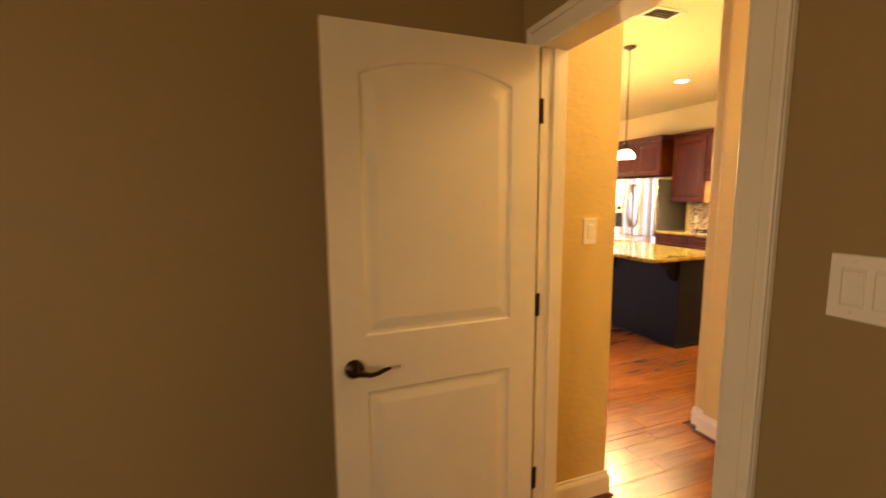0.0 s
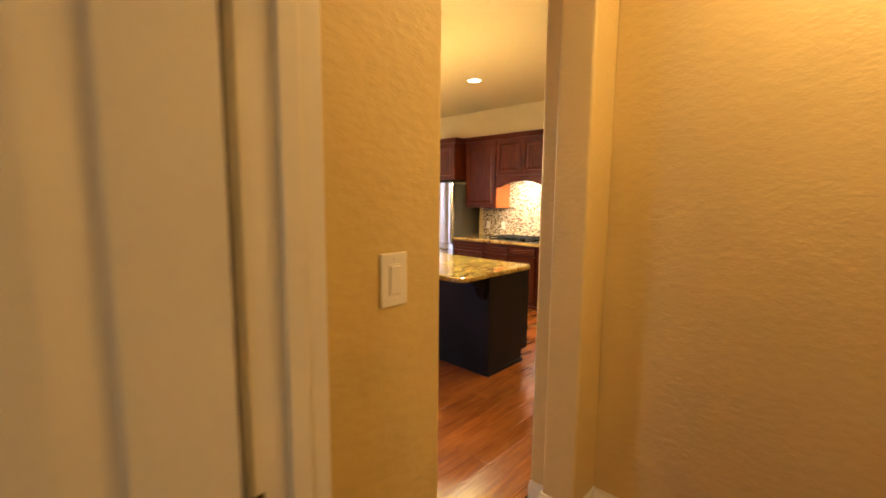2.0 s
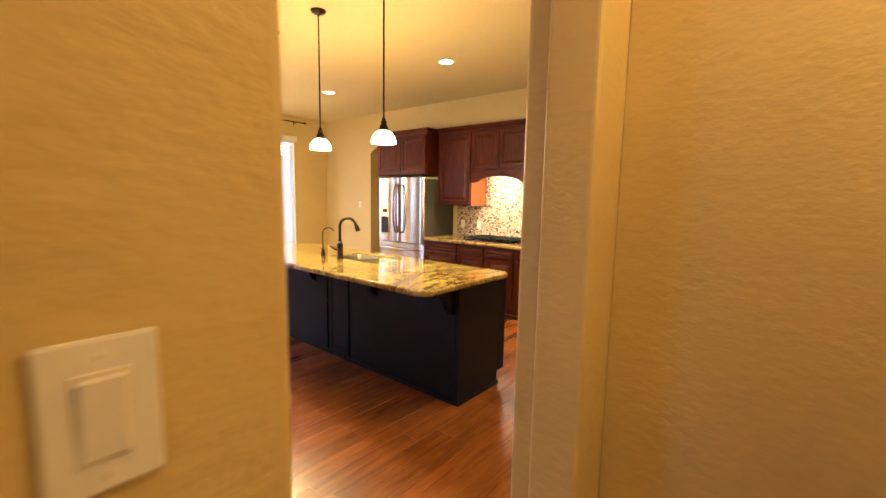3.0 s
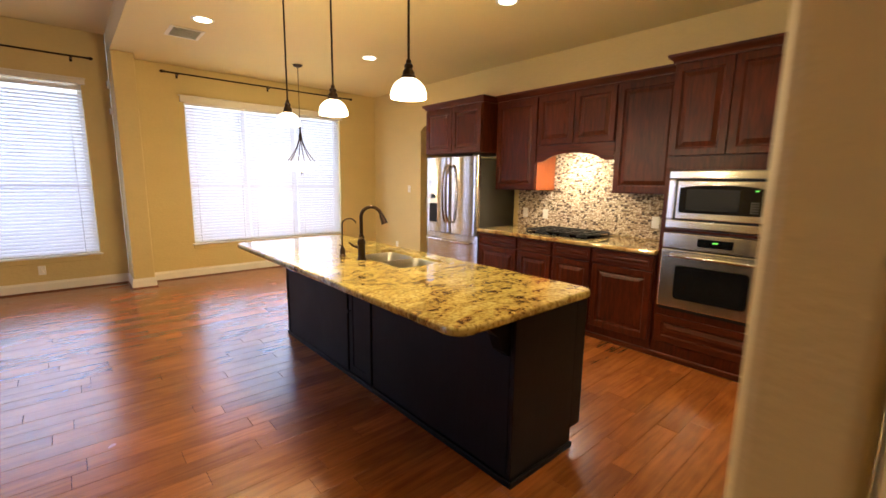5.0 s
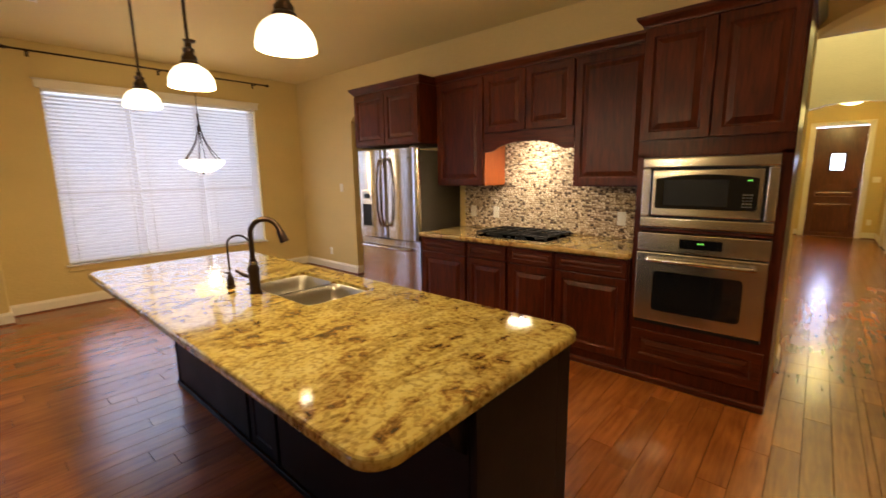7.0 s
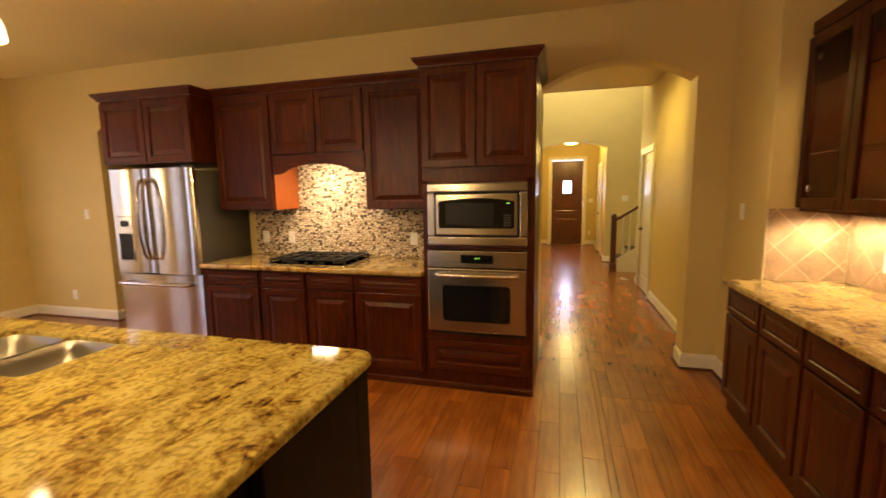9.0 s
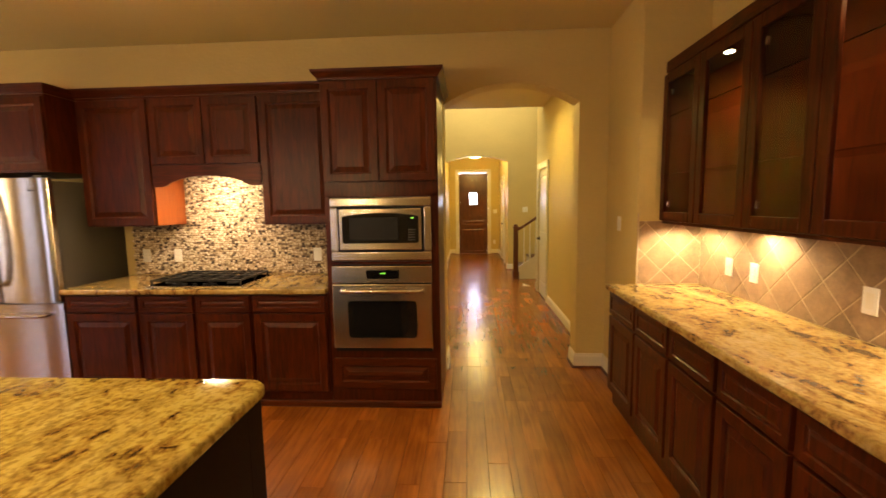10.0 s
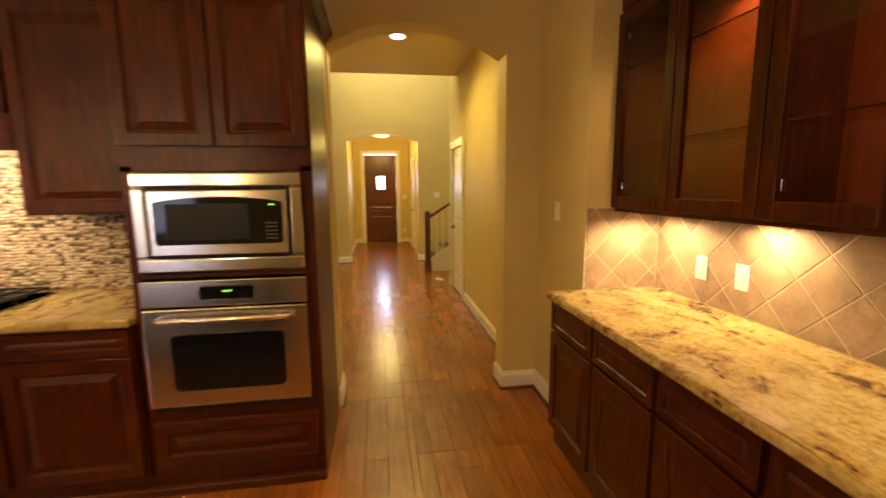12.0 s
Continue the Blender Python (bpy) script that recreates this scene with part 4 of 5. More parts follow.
# cooktop
cook = thing("gas_cooktop", "black gas cooktop with cast iron grates set in granite", "cooktop", (6.1, 4.31, 0.914))
part("tray", boxes((5.83, 3.935, 0.9175, 6.35, 4.69, 0.922), bevel=0.002), STEEL, cook)
part("rim", boxes((5.825, 3.93, 0.9142, 6.355, 4.695, 0.917)), STEEL, cook)
for gx in range(2):
    for gy in range(3):
        cx, cy = 5.965 + 0.25 * gx, 4.06 + 0.252 * gy
        if gx == 1 or gy != 1:
            bur = part("burner", lathe([(0.052, 0.922), (0.050, 0.934), (0.040, 0.938), (0.040, 0.944), (0.034, 0.948), (0.001, 0.948)], (cx, cy, 0), 18), BLACK, cook, smooth=40)
for gy in range(3):
    y0, y1 = 3.95 + 0.245 * gy, 4.185 + 0.245 * gy
    m = (y0 + y1) / 2
    z0, z1 = 0.951, 0.964
    bars = [(5.86, y0, 6.33, y0 + 0.014), (5.86, y1 - 0.014, 6.33, y1), (5.86, y0, 5.874, y1), (6.316, y0, 6.33, y1), (6.088, y0, 6.102, y1), (5.86, m - 0.007, 6.33, m + 0.007), (5.955, y0, 5.969, y1), (6.215, y0, 6.229, y1)]
    feet = [(5.86, y0), (5.86, y1 - 0.016), (6.314, y0), (6.314, y1 - 0.016), (6.087, y0), (6.087, y1 - 0.016)]
    g = boxes(*[(a, b, z0, c, d, z1) for a, b, c, d in bars], *[(a, b, 0.922, a + 0.016, b + 0.016, z0 + 0.002) for a, b in feet], bevel=0.002)
    part("grate", g, BLACK, cook, "cast iron grate")
for k in range(5):
    part("knob", lathe([(0.017, 0.922), (0.017, 0.928), (0.013, 0.940), (0.001, 0.941)], (5.853, 4.15 + 0.08 * k, 0), 14), BLACK, cook, smooth=40)

# refrigerator
fridge = thing("refrigerator", "stainless steel French-door refrigerator with bottom freezer and dispenser", "refrigerator", (6.2, 5.89, 0))
part("body", boxes((5.88, 5.415, 0.03, 6.56, 6.375, 1.745), bevel=0.006), GREYSIDE, fridge, "dark grey cabinet side")


def bowed_door(y0, y1, z0, z1, bow=0.028, n=12):
    bm = bmesh.new()
    f, b = [], []
    mid, half = (y0 + y1) / 2, (y1 - y0) / 2
    pts = []
    for i in range(n + 1):
        y = y0 + (y1 - y0) * i / n
        d = (y - mid) / half
        pts.append((5.800 + bow * d * d + (0.012 if abs(d) > 0.999 else 0), y))
    pts += [(5.876, y1), (5.876, y0)]
    A = [bm.verts.new((x, y, z0)) for x, y in pts]
    B = [bm.verts.new((x, y, z1)) for x, y in pts]
    bm.faces.new(A)
    bm.faces.new(B)
    for i in range(len(pts)):
        j = (i + 1) % len(pts)
        bm.faces.new((A[i], A[j], B[j], B[i]))
    return bm


fl = part("door", bowed_door(5.899, 6.388, 0.795, 1.765), STEEL_V, fridge, smooth=25)
fr = part("door", bowed_door(5.405, 5.893, 0.795, 1.765), STEEL_V, fridge, smooth=25)
fz = part("freezer_drawer", bowed_door(5.405, 6.388, 0.10, 0.785, 0.040), STEEL_V, fridge, smooth=25)
part("plinth", boxes((5.88, 5.42, 0.0, 6.50, 6.37, 0.03), (5.86, 5.42, 0.03, 5.88, 6.37, 0.095)), BLACK, fridge)
for y, leaf_of in ((5.928, fl), (5.866, fr)):
    hp = [(5.815, y, 1.665), (5.775, y, 1.662), (5.748, y, 1.61), (5.726, y, 1.48), (5.718, y, 1.30), (5.726, y, 1.12), (5.748, y, 0.99), (5.775, y, 0.938), (5.815, y, 0.935)]
    part("handle", tube(hp, 0.0135, 12), HANDLE, leaf_of, "curved steel bar handle", smooth=60)
    for hz in (1.655, 0.945):
        part("mount", tube([(5.812, y, hz), (5.765, y, hz)], 0.017, 12), CHROME, leaf_of, smooth=60)
hp = [(5.815, 6.31, 0.70), (5.772, 6.305, 0.70), (5.756, 6.26, 0.700), (5.748, 5.90, 0.700), (5.756, 5.54, 0.700), (5.772, 5.495, 0.70), (5.815, 5.49, 0.70)]
part("handle", tube(hp, 0.013, 12), CHROME, fz, "polished bar handle", smooth=60)
disp = part("dispenser", boxes((5.794, 6.10, 0.90, 5.815, 6.285, 1.33), bevel=0.004), STEEL_V, fl, "water and ice dispenser frame")
part("dispenser_recess", boxes((5.7905, 6.115, 0.92, 5.7935, 6.27, 1.17)), BLACK, fridge, "black dispenser recess")
part("dispenser_display", boxes((5.7905, 6.145, 1.235, 5.7935, 6.24, 1.29)), BLACKGLASS, fridge, "black dispenser display")
part("badge", boxes((5.800, 5.50, 1.665, 5.8065, 5.535, 1.675)), GREYSIDE, fr, "small plain maker's badge")
for y in (5.43, 6.29):
    part("hinge_cover", boxes((5.82, y, 1.765, 5.90, y + 0.07, 1.785), bevel=0.004), GREYSIDE, fridge)

# ---- side counter run ----
SEAMS = [5.90, 5.42, 4.97, 4.54, 4.11, 3.68, 3.25]
for b, a in zip(SEAMS, SEAMS[1:]):
    c = thing("base_cabinet", "dark cherry base cabinet with drawer and raised-panel door, side counter", "cabinet", ((a + b) / 2, 0.85, 0), "side counter base cabinets")
    part("body", boxes((a + 0.001, 0.517, 0.10, b - 0.001, 1.138, 0.872)), CHERRY, c)
    part("toe_kick", boxes((a + 0.001, 0.517, 0.0, b - 0.001, 1.115, 0.10)), CHERRY, c)
    leaf("drawer_front", b - a - 0.026, 0.16, facing_n(b - 0.013, 1.160, 0.700), c, DRAWER, material=CHERRY)
    leaf("door", b - a - 0.026, 0.555, facing_n(b - 0.013, 1.160, 0.128), c)
top = rounded_slab(3.06, 0.517, 5.899, 1.19, 0.874, 0.914, 0.004, 0.012, 2)
tagged(part("side_worktop", top, GRANITE_LIT), "long gold granite worktop with brown veining, lamp light in its colour", "worktop")

for k, (b, a) in enumerate(((5.898, 4.97), (4.97, 4.11), (4.11, 3.25))):
    c = thing("glass_cabinet", "dark cherry wall cabinet with glass doors and glass shelves", "cabinet", ((a + b) / 2, 0.67, 1.375), "glass-front wall cabinets")
    z0, z1 = 1.375, 2.40
    part("back_panel", boxes((a + 0.018, 0.5255, z0 + 0.018, b - 0.018, 0.530, z1 - 0.018)), CHERRY_IN_LIT, c, "cherry back panel with the puck light's warmth in its colour")
    part("carcass", boxes((a + 0.001, 0.517, z0, b - 0.001, 0.525, z1), (a + 0.001, 0.525, z0, a + 0.018, 0.80, z1), (b - 0.018, 0.525, z0, b - 0.001, 0.80, z1),
                          (a + 0.018, 0.525, z0, b - 0.018, 0.80, z0 + 0.018), (a + 0.018, 0.525, z1 - 0.018, b - 0.018, 0.80, z1)), CHERRY, c)
    w = (b - a) / 2
    for s in range(2):
        x0, x1 = a + s * w + 0.003, a + (s + 1) * w - 0.003
        f = 0.062
        d = part("door", boxes((x0, 0.803, z0 + 0.004, x0 + f, 0.825, z1 - 0.02), (x1 - f, 0.803, z0 + 0.004, x1, 0.825, z1 - 0.02), (x0 + f, 0.803, z0 + 0.004, x1 - f, 0.825, z0 + 0.004 + f), (x0 + f, 0.803, z1 - 0.02 - f, x1 - f, 0.825, z1 - 0.02), bevel=0.004, seg=2), CHERRY, c)
        pane = part("pane", boxes((x0 + f - 0.004, 0.808, z0 + f, x1 - f + 0.004, 0.812, z1 - 0.02 - f + 0.004)), CABGLASS, d, "clear glass pane")
        pane.visible_shadow = False
        hx = x0 + f - 0.012 if s == 0 else x1 - f + 0.012
        for hz in (z0 + 0.12, z1 - 0.14):
            part("hinge", boxes((hx - 0.012, 0.78, hz - 0.02, hx + 0.012, 0.802, hz + 0.02), bevel=0.003), CHROME, d)
    for hz in (1.70, 2.10):
        sh = part("shelf", boxes((a + 0.02, 0.53, hz, b - 0.02, 0.785, hz + 0.007)), GLASS, c, "clear glass shelf")
        sh.visible_shadow = False
    part("crown", sweep([(b, 0.81, 2.40), (a, 0.81, 2.40)], [(-o * 1.35, u * 1.1) for o, u in CROWN]), CHERRY_H, c)
    part("light_rail", boxes((a + 0.002, 0.785, z0 - 0.018, b - 0.002, 0.803, z0 - 0.001)), CHERRY_H, c)
for x in (5.40, 4.35):
    p = thing("puck_light", "small lit round puck light under the cabinet top", "light", (x, 0.68, 2.37), "puck lights")
    part("ring", lathe([(0.040, 0.0), (0.040, 0.011), (0.034, 0.012)], (x, 0.68, 2.370), 20), CHROME, p, smooth=40)
    part("lens", lathe([(0.026, -0.003), (0.026, 0.004)], (x, 0.68, 2.369), 20), BULB, p, "lit lens")
for x, y, share in UNDER_LIGHTS:
    p = thing("under_cabinet_light", "small round puck light under the glass cabinets", "light", (x, y, 1.36), "under-cabinet lights")
    part("housing", lathe([(0.038, 1.374), (0.038, 1.358), (0.034, 1.355)], (x, y, 0), 20), CHROME, p, smooth=40)


# ---- plates ----
def plate(kind, place, m, gang=1, label="", wide=0.072, high=0.116, parts="rocker"):
    """A wall plate facing local -y, in the middle of local x and z."""
    t = thing(kind, label, kind.replace("_", " "), place, "wall plates")
    w = wide + 0.046 * (gang - 1)
    M = Matrix.Translation(place) @ m
    part("cover", moved(boxes((-w / 2, -0.006, -high / 2, w / 2, 0, high / 2), bevel=0.003, seg=2), M), PLATE, t)
    for g in range(gang):
        x = (g - (gang - 1) / 2) * 0.046
        part("frame", moved(boxes((x - 0.0175, -0.0072, -0.034, x + 0.0175, -0.005, 0.034), bevel=0.001), M), WHITE, t)
        if parts == "rocker":
            part("rocker", moved(boxes((x - 0.015, -0.0105, -0.031, x + 0.015, -0.006, 0.031), bevel=0.002), M @ Matrix.Rotation(radians(3), 4, "X")), PLATE, t)
        elif parts == "outlet":
            for z in (-0.017, 0.017):
                part("socket", moved(boxes((x - 0.013, -0.0095, z - 0.012, x + 0.013, -0.006, z + 0.012), bevel=0.003), M), PLATE, t)
        for z in (-0.045, 0.045):
            part("screw", moved(lathe([(0.003, 0), (0.003, 0.001), (0.001, 0.0015)], (0, 0, 0), 8), M @ Matrix.Translation((x, -0.006, z)) @ Matrix.Rotation(radians(90), 4, "X")), WHITE, t)
    return t


FACE_S, FACE_W, FACE_N = Matrix.Identity(4), Matrix.Rotation(radians(-90), 4, "Z"), Matrix.Rotation(radians(180), 4, "Z")
plate("light_switch", (1.358, 1.569, 1.335), FACE_S, label="white rocker light switch on the textured passage wall")
plate("light_switch", (0.999, 0.388, 1.335), FACE_W, 3, "white multi-gang rocker light switch on the bedroom wall")
plate("light_switch", (6.257, 0.976, 1.339), FACE_N, 1, "white rocker light switch beside the side counter")
plate("light_switch", (6.589, 7.79, 1.317), FACE_W, 1, "white rocker light switch on the dining wall")
plate("electrical_outlet", (6.589, 8.16, 0.30), FACE_W, 1, "white electrical outlet low on the dining wall", parts="outlet")
plate("electrical_outlet", (1.77, 9.069, 0.28), FACE_S, 1, "white electrical outlet under the living room window", parts="outlet")
for y, k in ((5.128, "outlet"), (4.829, "outlet"), (3.538, "rocker")):
    plate("electrical_outlet" if k == "outlet" else "light_switch", (6.424, y, 1.09), FACE_W, 1, "white wall plate on the pebble backsplash", parts=k)
plate("electrical_outlet", (5.535, 0.531, 1.092), FACE_N, 1, "white electrical outlet on the diagonal tile backsplash", parts="outlet")
plate("electrical_outlet", (5.295, 0.531, 1.092), FACE_N, 1, "white electrical outlet on the diagonal tile backsplash", parts="outlet")
plate("light_switch", (4.575, 0.531, 1.094), FACE_N, 1, "blank white wall plate on the diagonal tile backsplash", parts="blank")
plate("light_switch", (12.299, 0.93, 1.35), FACE_W, 2, "white light switch on the tall entry wall")
plate("light_switch", (15.379, 1.40, 1.25), FACE_W, 2, "white light switch beside the front door")
plate("electrical_outlet", (15.379, 1.42, 0.35), FACE_W, 1, "white outlet low beside the front door", parts="outlet")

# ---- bedroom door ----
D2 = [(0, 0), (0.110, 0), (0.116, 0.006), (0.126, 0.007), (0.134, 0.006), (0.160, 0.001), (0.164, 0.0005)]


def two_panel_leaf(w, h, t, split):
    bm = bmesh.new()
    for s in (0, 1):
        one = bmesh.new()
        cell(one, 0, 0, w, split, D2, 0.0, 16, (0, 0, 0.10, -0.012))
        cell(one, 0, split, w, h, D2, 0.055, 16, (0, 0, -0.012, -0.012))
        if s:
            moved(one, Matrix.Translation((0, t, 0)) @ Matrix.Diagonal((1, -1, 1, 1)))
        me = bpy.data.meshes.new("tmp")
        one.to_mesh(me)
        one.free()
        bm.from_mesh(me)
        bpy.data.meshes.remove(me)
    for q in (((0, 0, 0), (0, t, 0), (0, t, h), (0, 0, h)), ((w, 0, 0), (w, t, 0), (w, t, h), (w, 0, h)), ((0, 0, 0), (w, 0, 0), (w, t, 0), (0, t, 0)), ((0, 0, h), (w, 0, h), (w, t, h), (0, t, h))):
        bm.faces.new([bm.verts.new(p) for p in q])
    return bm


def lever_set(parent, m, flip=1):
    """Rosette and curved lever, on a face that looks along local -y; the lever runs along +x * flip."""
    part("rosette", moved(lathe([(0.033, 0), (0.033, 0.004), (0.029, 0.009), (0.017, 0.012), (0.012, 0.016), (0.011, 0.040), (0.001, 0.041)], (0, 0, 0), 22), m @ Matrix.Rotation(radians(90), 4, "X")), BRONZE, parent, "dark bronze door rosette", smooth=40)
    pts = [(0, -0.045, 0), (0.02 * flip, -0.047, -0.002), (0.045 * flip, -0.047, -0.010), (0.07 * flip, -0.046, -0.008), (0.095 * flip, -0.045, 0.001), (0.115 * flip, -0.044, 0.004)]
    part("lever", moved(tube(pts, [0.011, 0.010, 0.008, 0.0075, 0.007, 0.005], 10), m), BRONZE, parent, "dark bronze curved lever handle", smooth=60)


DW, DH, DT = 0.770, 2.025, 0.035
door = thing("door_1", "white two-panel arched-top interior door standing open", "door", (0.985, 1.42, 0), kind="structure")
DM = Matrix.Translation((0.962, 1.425, 0.010)) @ Matrix.Rotation(radians(DOOR_TURN), 4, "Z") @ Matrix.Translation((-DW, -DT, 0))
slab = part("leaf", moved(two_panel_leaf(DW, DH, DT, 0.925), DM), WHITE, door)
lever_set(slab, DM @ Matrix.Translation((0.068, 0, 0.915)), 1)
for hz in (0.33, 1.07, 1.81):
    h = tube([(0.985, 1.405, hz - 0.045), (0.985, 1.405, hz + 0.045)], 0.0075, 10)
    part("hinge", h, BRONZE, door, "dark bronze hinge")
    part("hinge_leaf", boxes((0.986, 1.4085, hz - 0.044, 0.998, 1.4115, hz + 0.044)), BRONZE, door)


# ---- windows and blinds ----
def window(name, x0, x1, y, z0, z1, mullions, label, mid):
    """A window in a wall that faces -y; the frame sits 0.10 m in."""
    w = thing(name, label, "window", ((x0 + x1) / 2, y, z0), kind="structure")
    yf = y + 0.125
    edges = [x0, *mullions, x1]
    part("window_frame", boxes((x0, yf, z0, x0 + 0.045, yf + 0.07, z1), (x1 - 0.045, yf, z0, x1, yf + 0.07, z1), (x0, yf, z0, x1, yf + 0.07, z0 + 0.045), (x0, yf, z1 - 0.045, x1, yf + 0.07, z1),
                               *[(m - 0.022, yf, z0, m + 0.022, yf + 0.07, z1) for m in mullions]), WHITE, w)
    for a, b in zip(edges, edges[1:]):
        part("sash_rail", boxes((a + 0.022, yf + 0.01, mid - 0.018, b - 0.022, yf + 0.05, mid + 0.018)), WHITE, w)
        p = part("pane", boxes((a + 0.022, yf + 0.028, z0 + 0.04, b - 0.022, yf + 0.032, z1 - 0.04)), PANE, w)
        p.visible_shadow = False
    part("window_sill", boxes((x0 - 0.03, y - 0.035, z0 - 0.022, x1 + 0.03, y + 0.125, z0), bevel=0.005, seg=2), WHITE, w)
    part("apron", boxes((x0 - 0.01, y - 0.014, z0 - 0.085, x1 + 0.01, y - 0.001, z0 - 0.022), bevel=0.003), WALL, w)
    return w


def blind(x0, x1, y, z0, z1, label, tilt=45, pitch=0.043):
    b = thing("window_blind", label, "blind", ((x0 + x1) / 2, y, z0), "white slatted window blinds")
    part("headrail", boxes((x0, y - 0.025, z1 - 0.045, x1, y + 0.03, z1), bevel=0.003), PLATE, b)
    part("bottom_rail", boxes((x0, y - 0.022, z0 + 0.004, x1, y + 0.022, z0 + 0.020), bevel=0.003), PLATE, b)
    n = int((z1 - z0 - 0.08) / pitch)
    me = None
    for i in range(n):
        z = z0 + 0.040 + i * pitch
        if me is None:
            bm = bmesh.new()
            rows = []
            for k in range(5):
                d = (k - 2) / 2
                rows.append((d * 0.025, 0.003 * (1 - d * d)))
            top = [[bm.verts.new((x, q, h + 0.0022)) for q, h in rows] for x in (x0, x1)]
            low = [[bm.verts.new((x, q, h)) for q, h in rows] for x in (x0, x1)]
            for k in range(4):
                bm.faces.new((top[0][k], top[0][k + 1], top[1][k + 1], top[1][k]))
                bm.faces.new((low[0][k], low[0][k + 1], low[1][k + 1], low[1][k]))
            for k in (0, 4):
                bm.faces.new((top[0][k], top[1][k], low[1][k], low[0][k]))
            bmesh.ops.rotate(bm, cent=(0, 0, 0), matrix=Matrix.Rotation(radians(tilt), 3, "X"), verts=bm.verts[:])
            ob = part("slat", bm, SLAT, b)
            me = ob.data
        else:
            ob = new("slat", me)
            ob.parent = b
            ob.matrix_parent_inverse = base_of(b).inverted()
        ob.location = (0, y, z)
    for f in (0.12, 0.88) if x1 - x0 < 1.2 else (0.08, 0.36, 0.64, 0.92):
        part("ladder_cord", boxes((x0 + (x1 - x0) * f - 0.004, y - 0.028, z0 + 0.02, x0 + (x1 - x0) * f + 0.004, y - 0.026, z1 - 0.04)), PLATE, b)
    return b


WX = [3.45, 4.27, 5.06, 5.85]
window("window_1", 3.45, 5.85, 8.88, 0.50, 2.56, WX[1:3], "wide triple window with white frames, bright daylight outside", 1.33)
for a, b in zip(WX, WX[1:]):
    blind(a + 0.006, b - 0.006, 8.92, 0.502, 2.52, "white horizontal slat blind lowered over the bright window")
structure("trim_valance_1", boxes((3.40, 8.845, 2.505, 5.895, 8.879, 2.590), (3.385, 8.838, 2.590, 5.91, 8.879, 2.604), bevel=0.004), WHITE, "white wooden blind valance", "trim")
window("window_2", 0.05, 2.36, 9.07, 0.45, 2.62, [1.2], "tall living room window with white frames, bright daylight outside", 1.33)
for a, b in ((0.05, 1.20), (1.20, 2.36)):
    blind(a + 0.006, b - 0.006, 9.11, 0.452, 2.58, "white horizontal slat blind lowered over the bright window")
structure("trim_valance_2", boxes((0.0, 9.035, 2.605, 2.40, 9.069, 2.67), (-0.01, 9.028, 2.67, 2.41, 9.069, 2.685), bevel=0.004), WHITE, "white wooden blind valance", "trim")
bm = boxes((-6, 10.6, -1, 12, 10.65, 6))
structure("backdrop_garden", bm, DAYGLOW, "plain bright overcast sky outside the windows", "backdrop")
structure("backdrop_street", boxes((16.6, -1, -1, 16.65, 5, 5)), DAYGLOW2, "plain bright daylight outside the front door", "backdrop")


def rod(x0, x1, y, z, wall_y):
    r = thing("curtain_rod", "dark bronze curtain rod with finials above the window", "curtain rod", ((x0 + x1) / 2, y, z), "curtain rods")
    part("pole", tube([(x0, y, z), (x1, y, z)], 0.011, 12), BRONZE, r, smooth=60)
    for x, s in ((x0, -1), (x1, 1)):
        part("finial", moved(lathe([(0.011, 0), (0.017, 0.004), (0.017, 0.010), (0.010, 0.014), (0.019, 0.026), (0.021, 0.040), (0.015, 0.055), (0.004, 0.064)], (0, 0, 0), 14), Matrix.Translation((x, y, z)) @ Matrix.Rotation(radians(90 * s), 4, "Y")), BRONZE, r, smooth=40)
    for x in (x0 + 0.15, (x0 + x1) / 2, x1 - 0.15):
        part("bracket", boxes((x - 0.008, y, z - 0.022, x + 0.008, wall_y, z - 0.010), (x - 0.014, wall_y - 0.006, z - 0.05, x + 0.014, wall_y, z + 0.02), bevel=0.002), BRONZE, r)


rod(3.24, 6.00, 8.78, 2.865, 8.879)
rod(-0.1, 2.44, 8.97, 2.92, 9.069)

# small white alarm sensor boxes on the beam side of the pilaster
for z, k in ((2.63, 0.045), (2.30, 0.035)):
    s = thing("alarm_sensor", "small white plastic alarm sensor on the living room corner", "sensor", (2.62, 8.95, z), "alarm sensors")
    part("housing", boxes((2.615, 8.93, z - k, 2.651, 8.99, z + k), bevel=0.008, seg=2), PLATE, s)
    part("lens", boxes((2.611, 8.94, z - k * 0.4, 2.616, 8.98, z + k * 0.2), bevel=0.002), GREYSIDE, s)

# ---- ceiling lights ----
for i, (x, y) in enumerate(CANS + [(8.16, 1.87)]):
    c = thing("recessed_light", "lit round white recessed ceiling light", "light", (x, y, CEIL - 0.01), "recessed ceiling lights")
    part("trim_ring", lathe([(0.072, -0.002), (0.076, -0.007), (0.098, -0.006), (0.102, -0.001)], (x, y, CEIL), 28, caps=False), WHITE, c, smooth=50)
    part("lamp", lathe([(0.072, -0.006), (0.06, -0.009), (0.03, -0.011), (0.001, -0.012)], (x, y, CEIL), 24, caps=False), BULB, c, "glowing lamp", smooth=60)

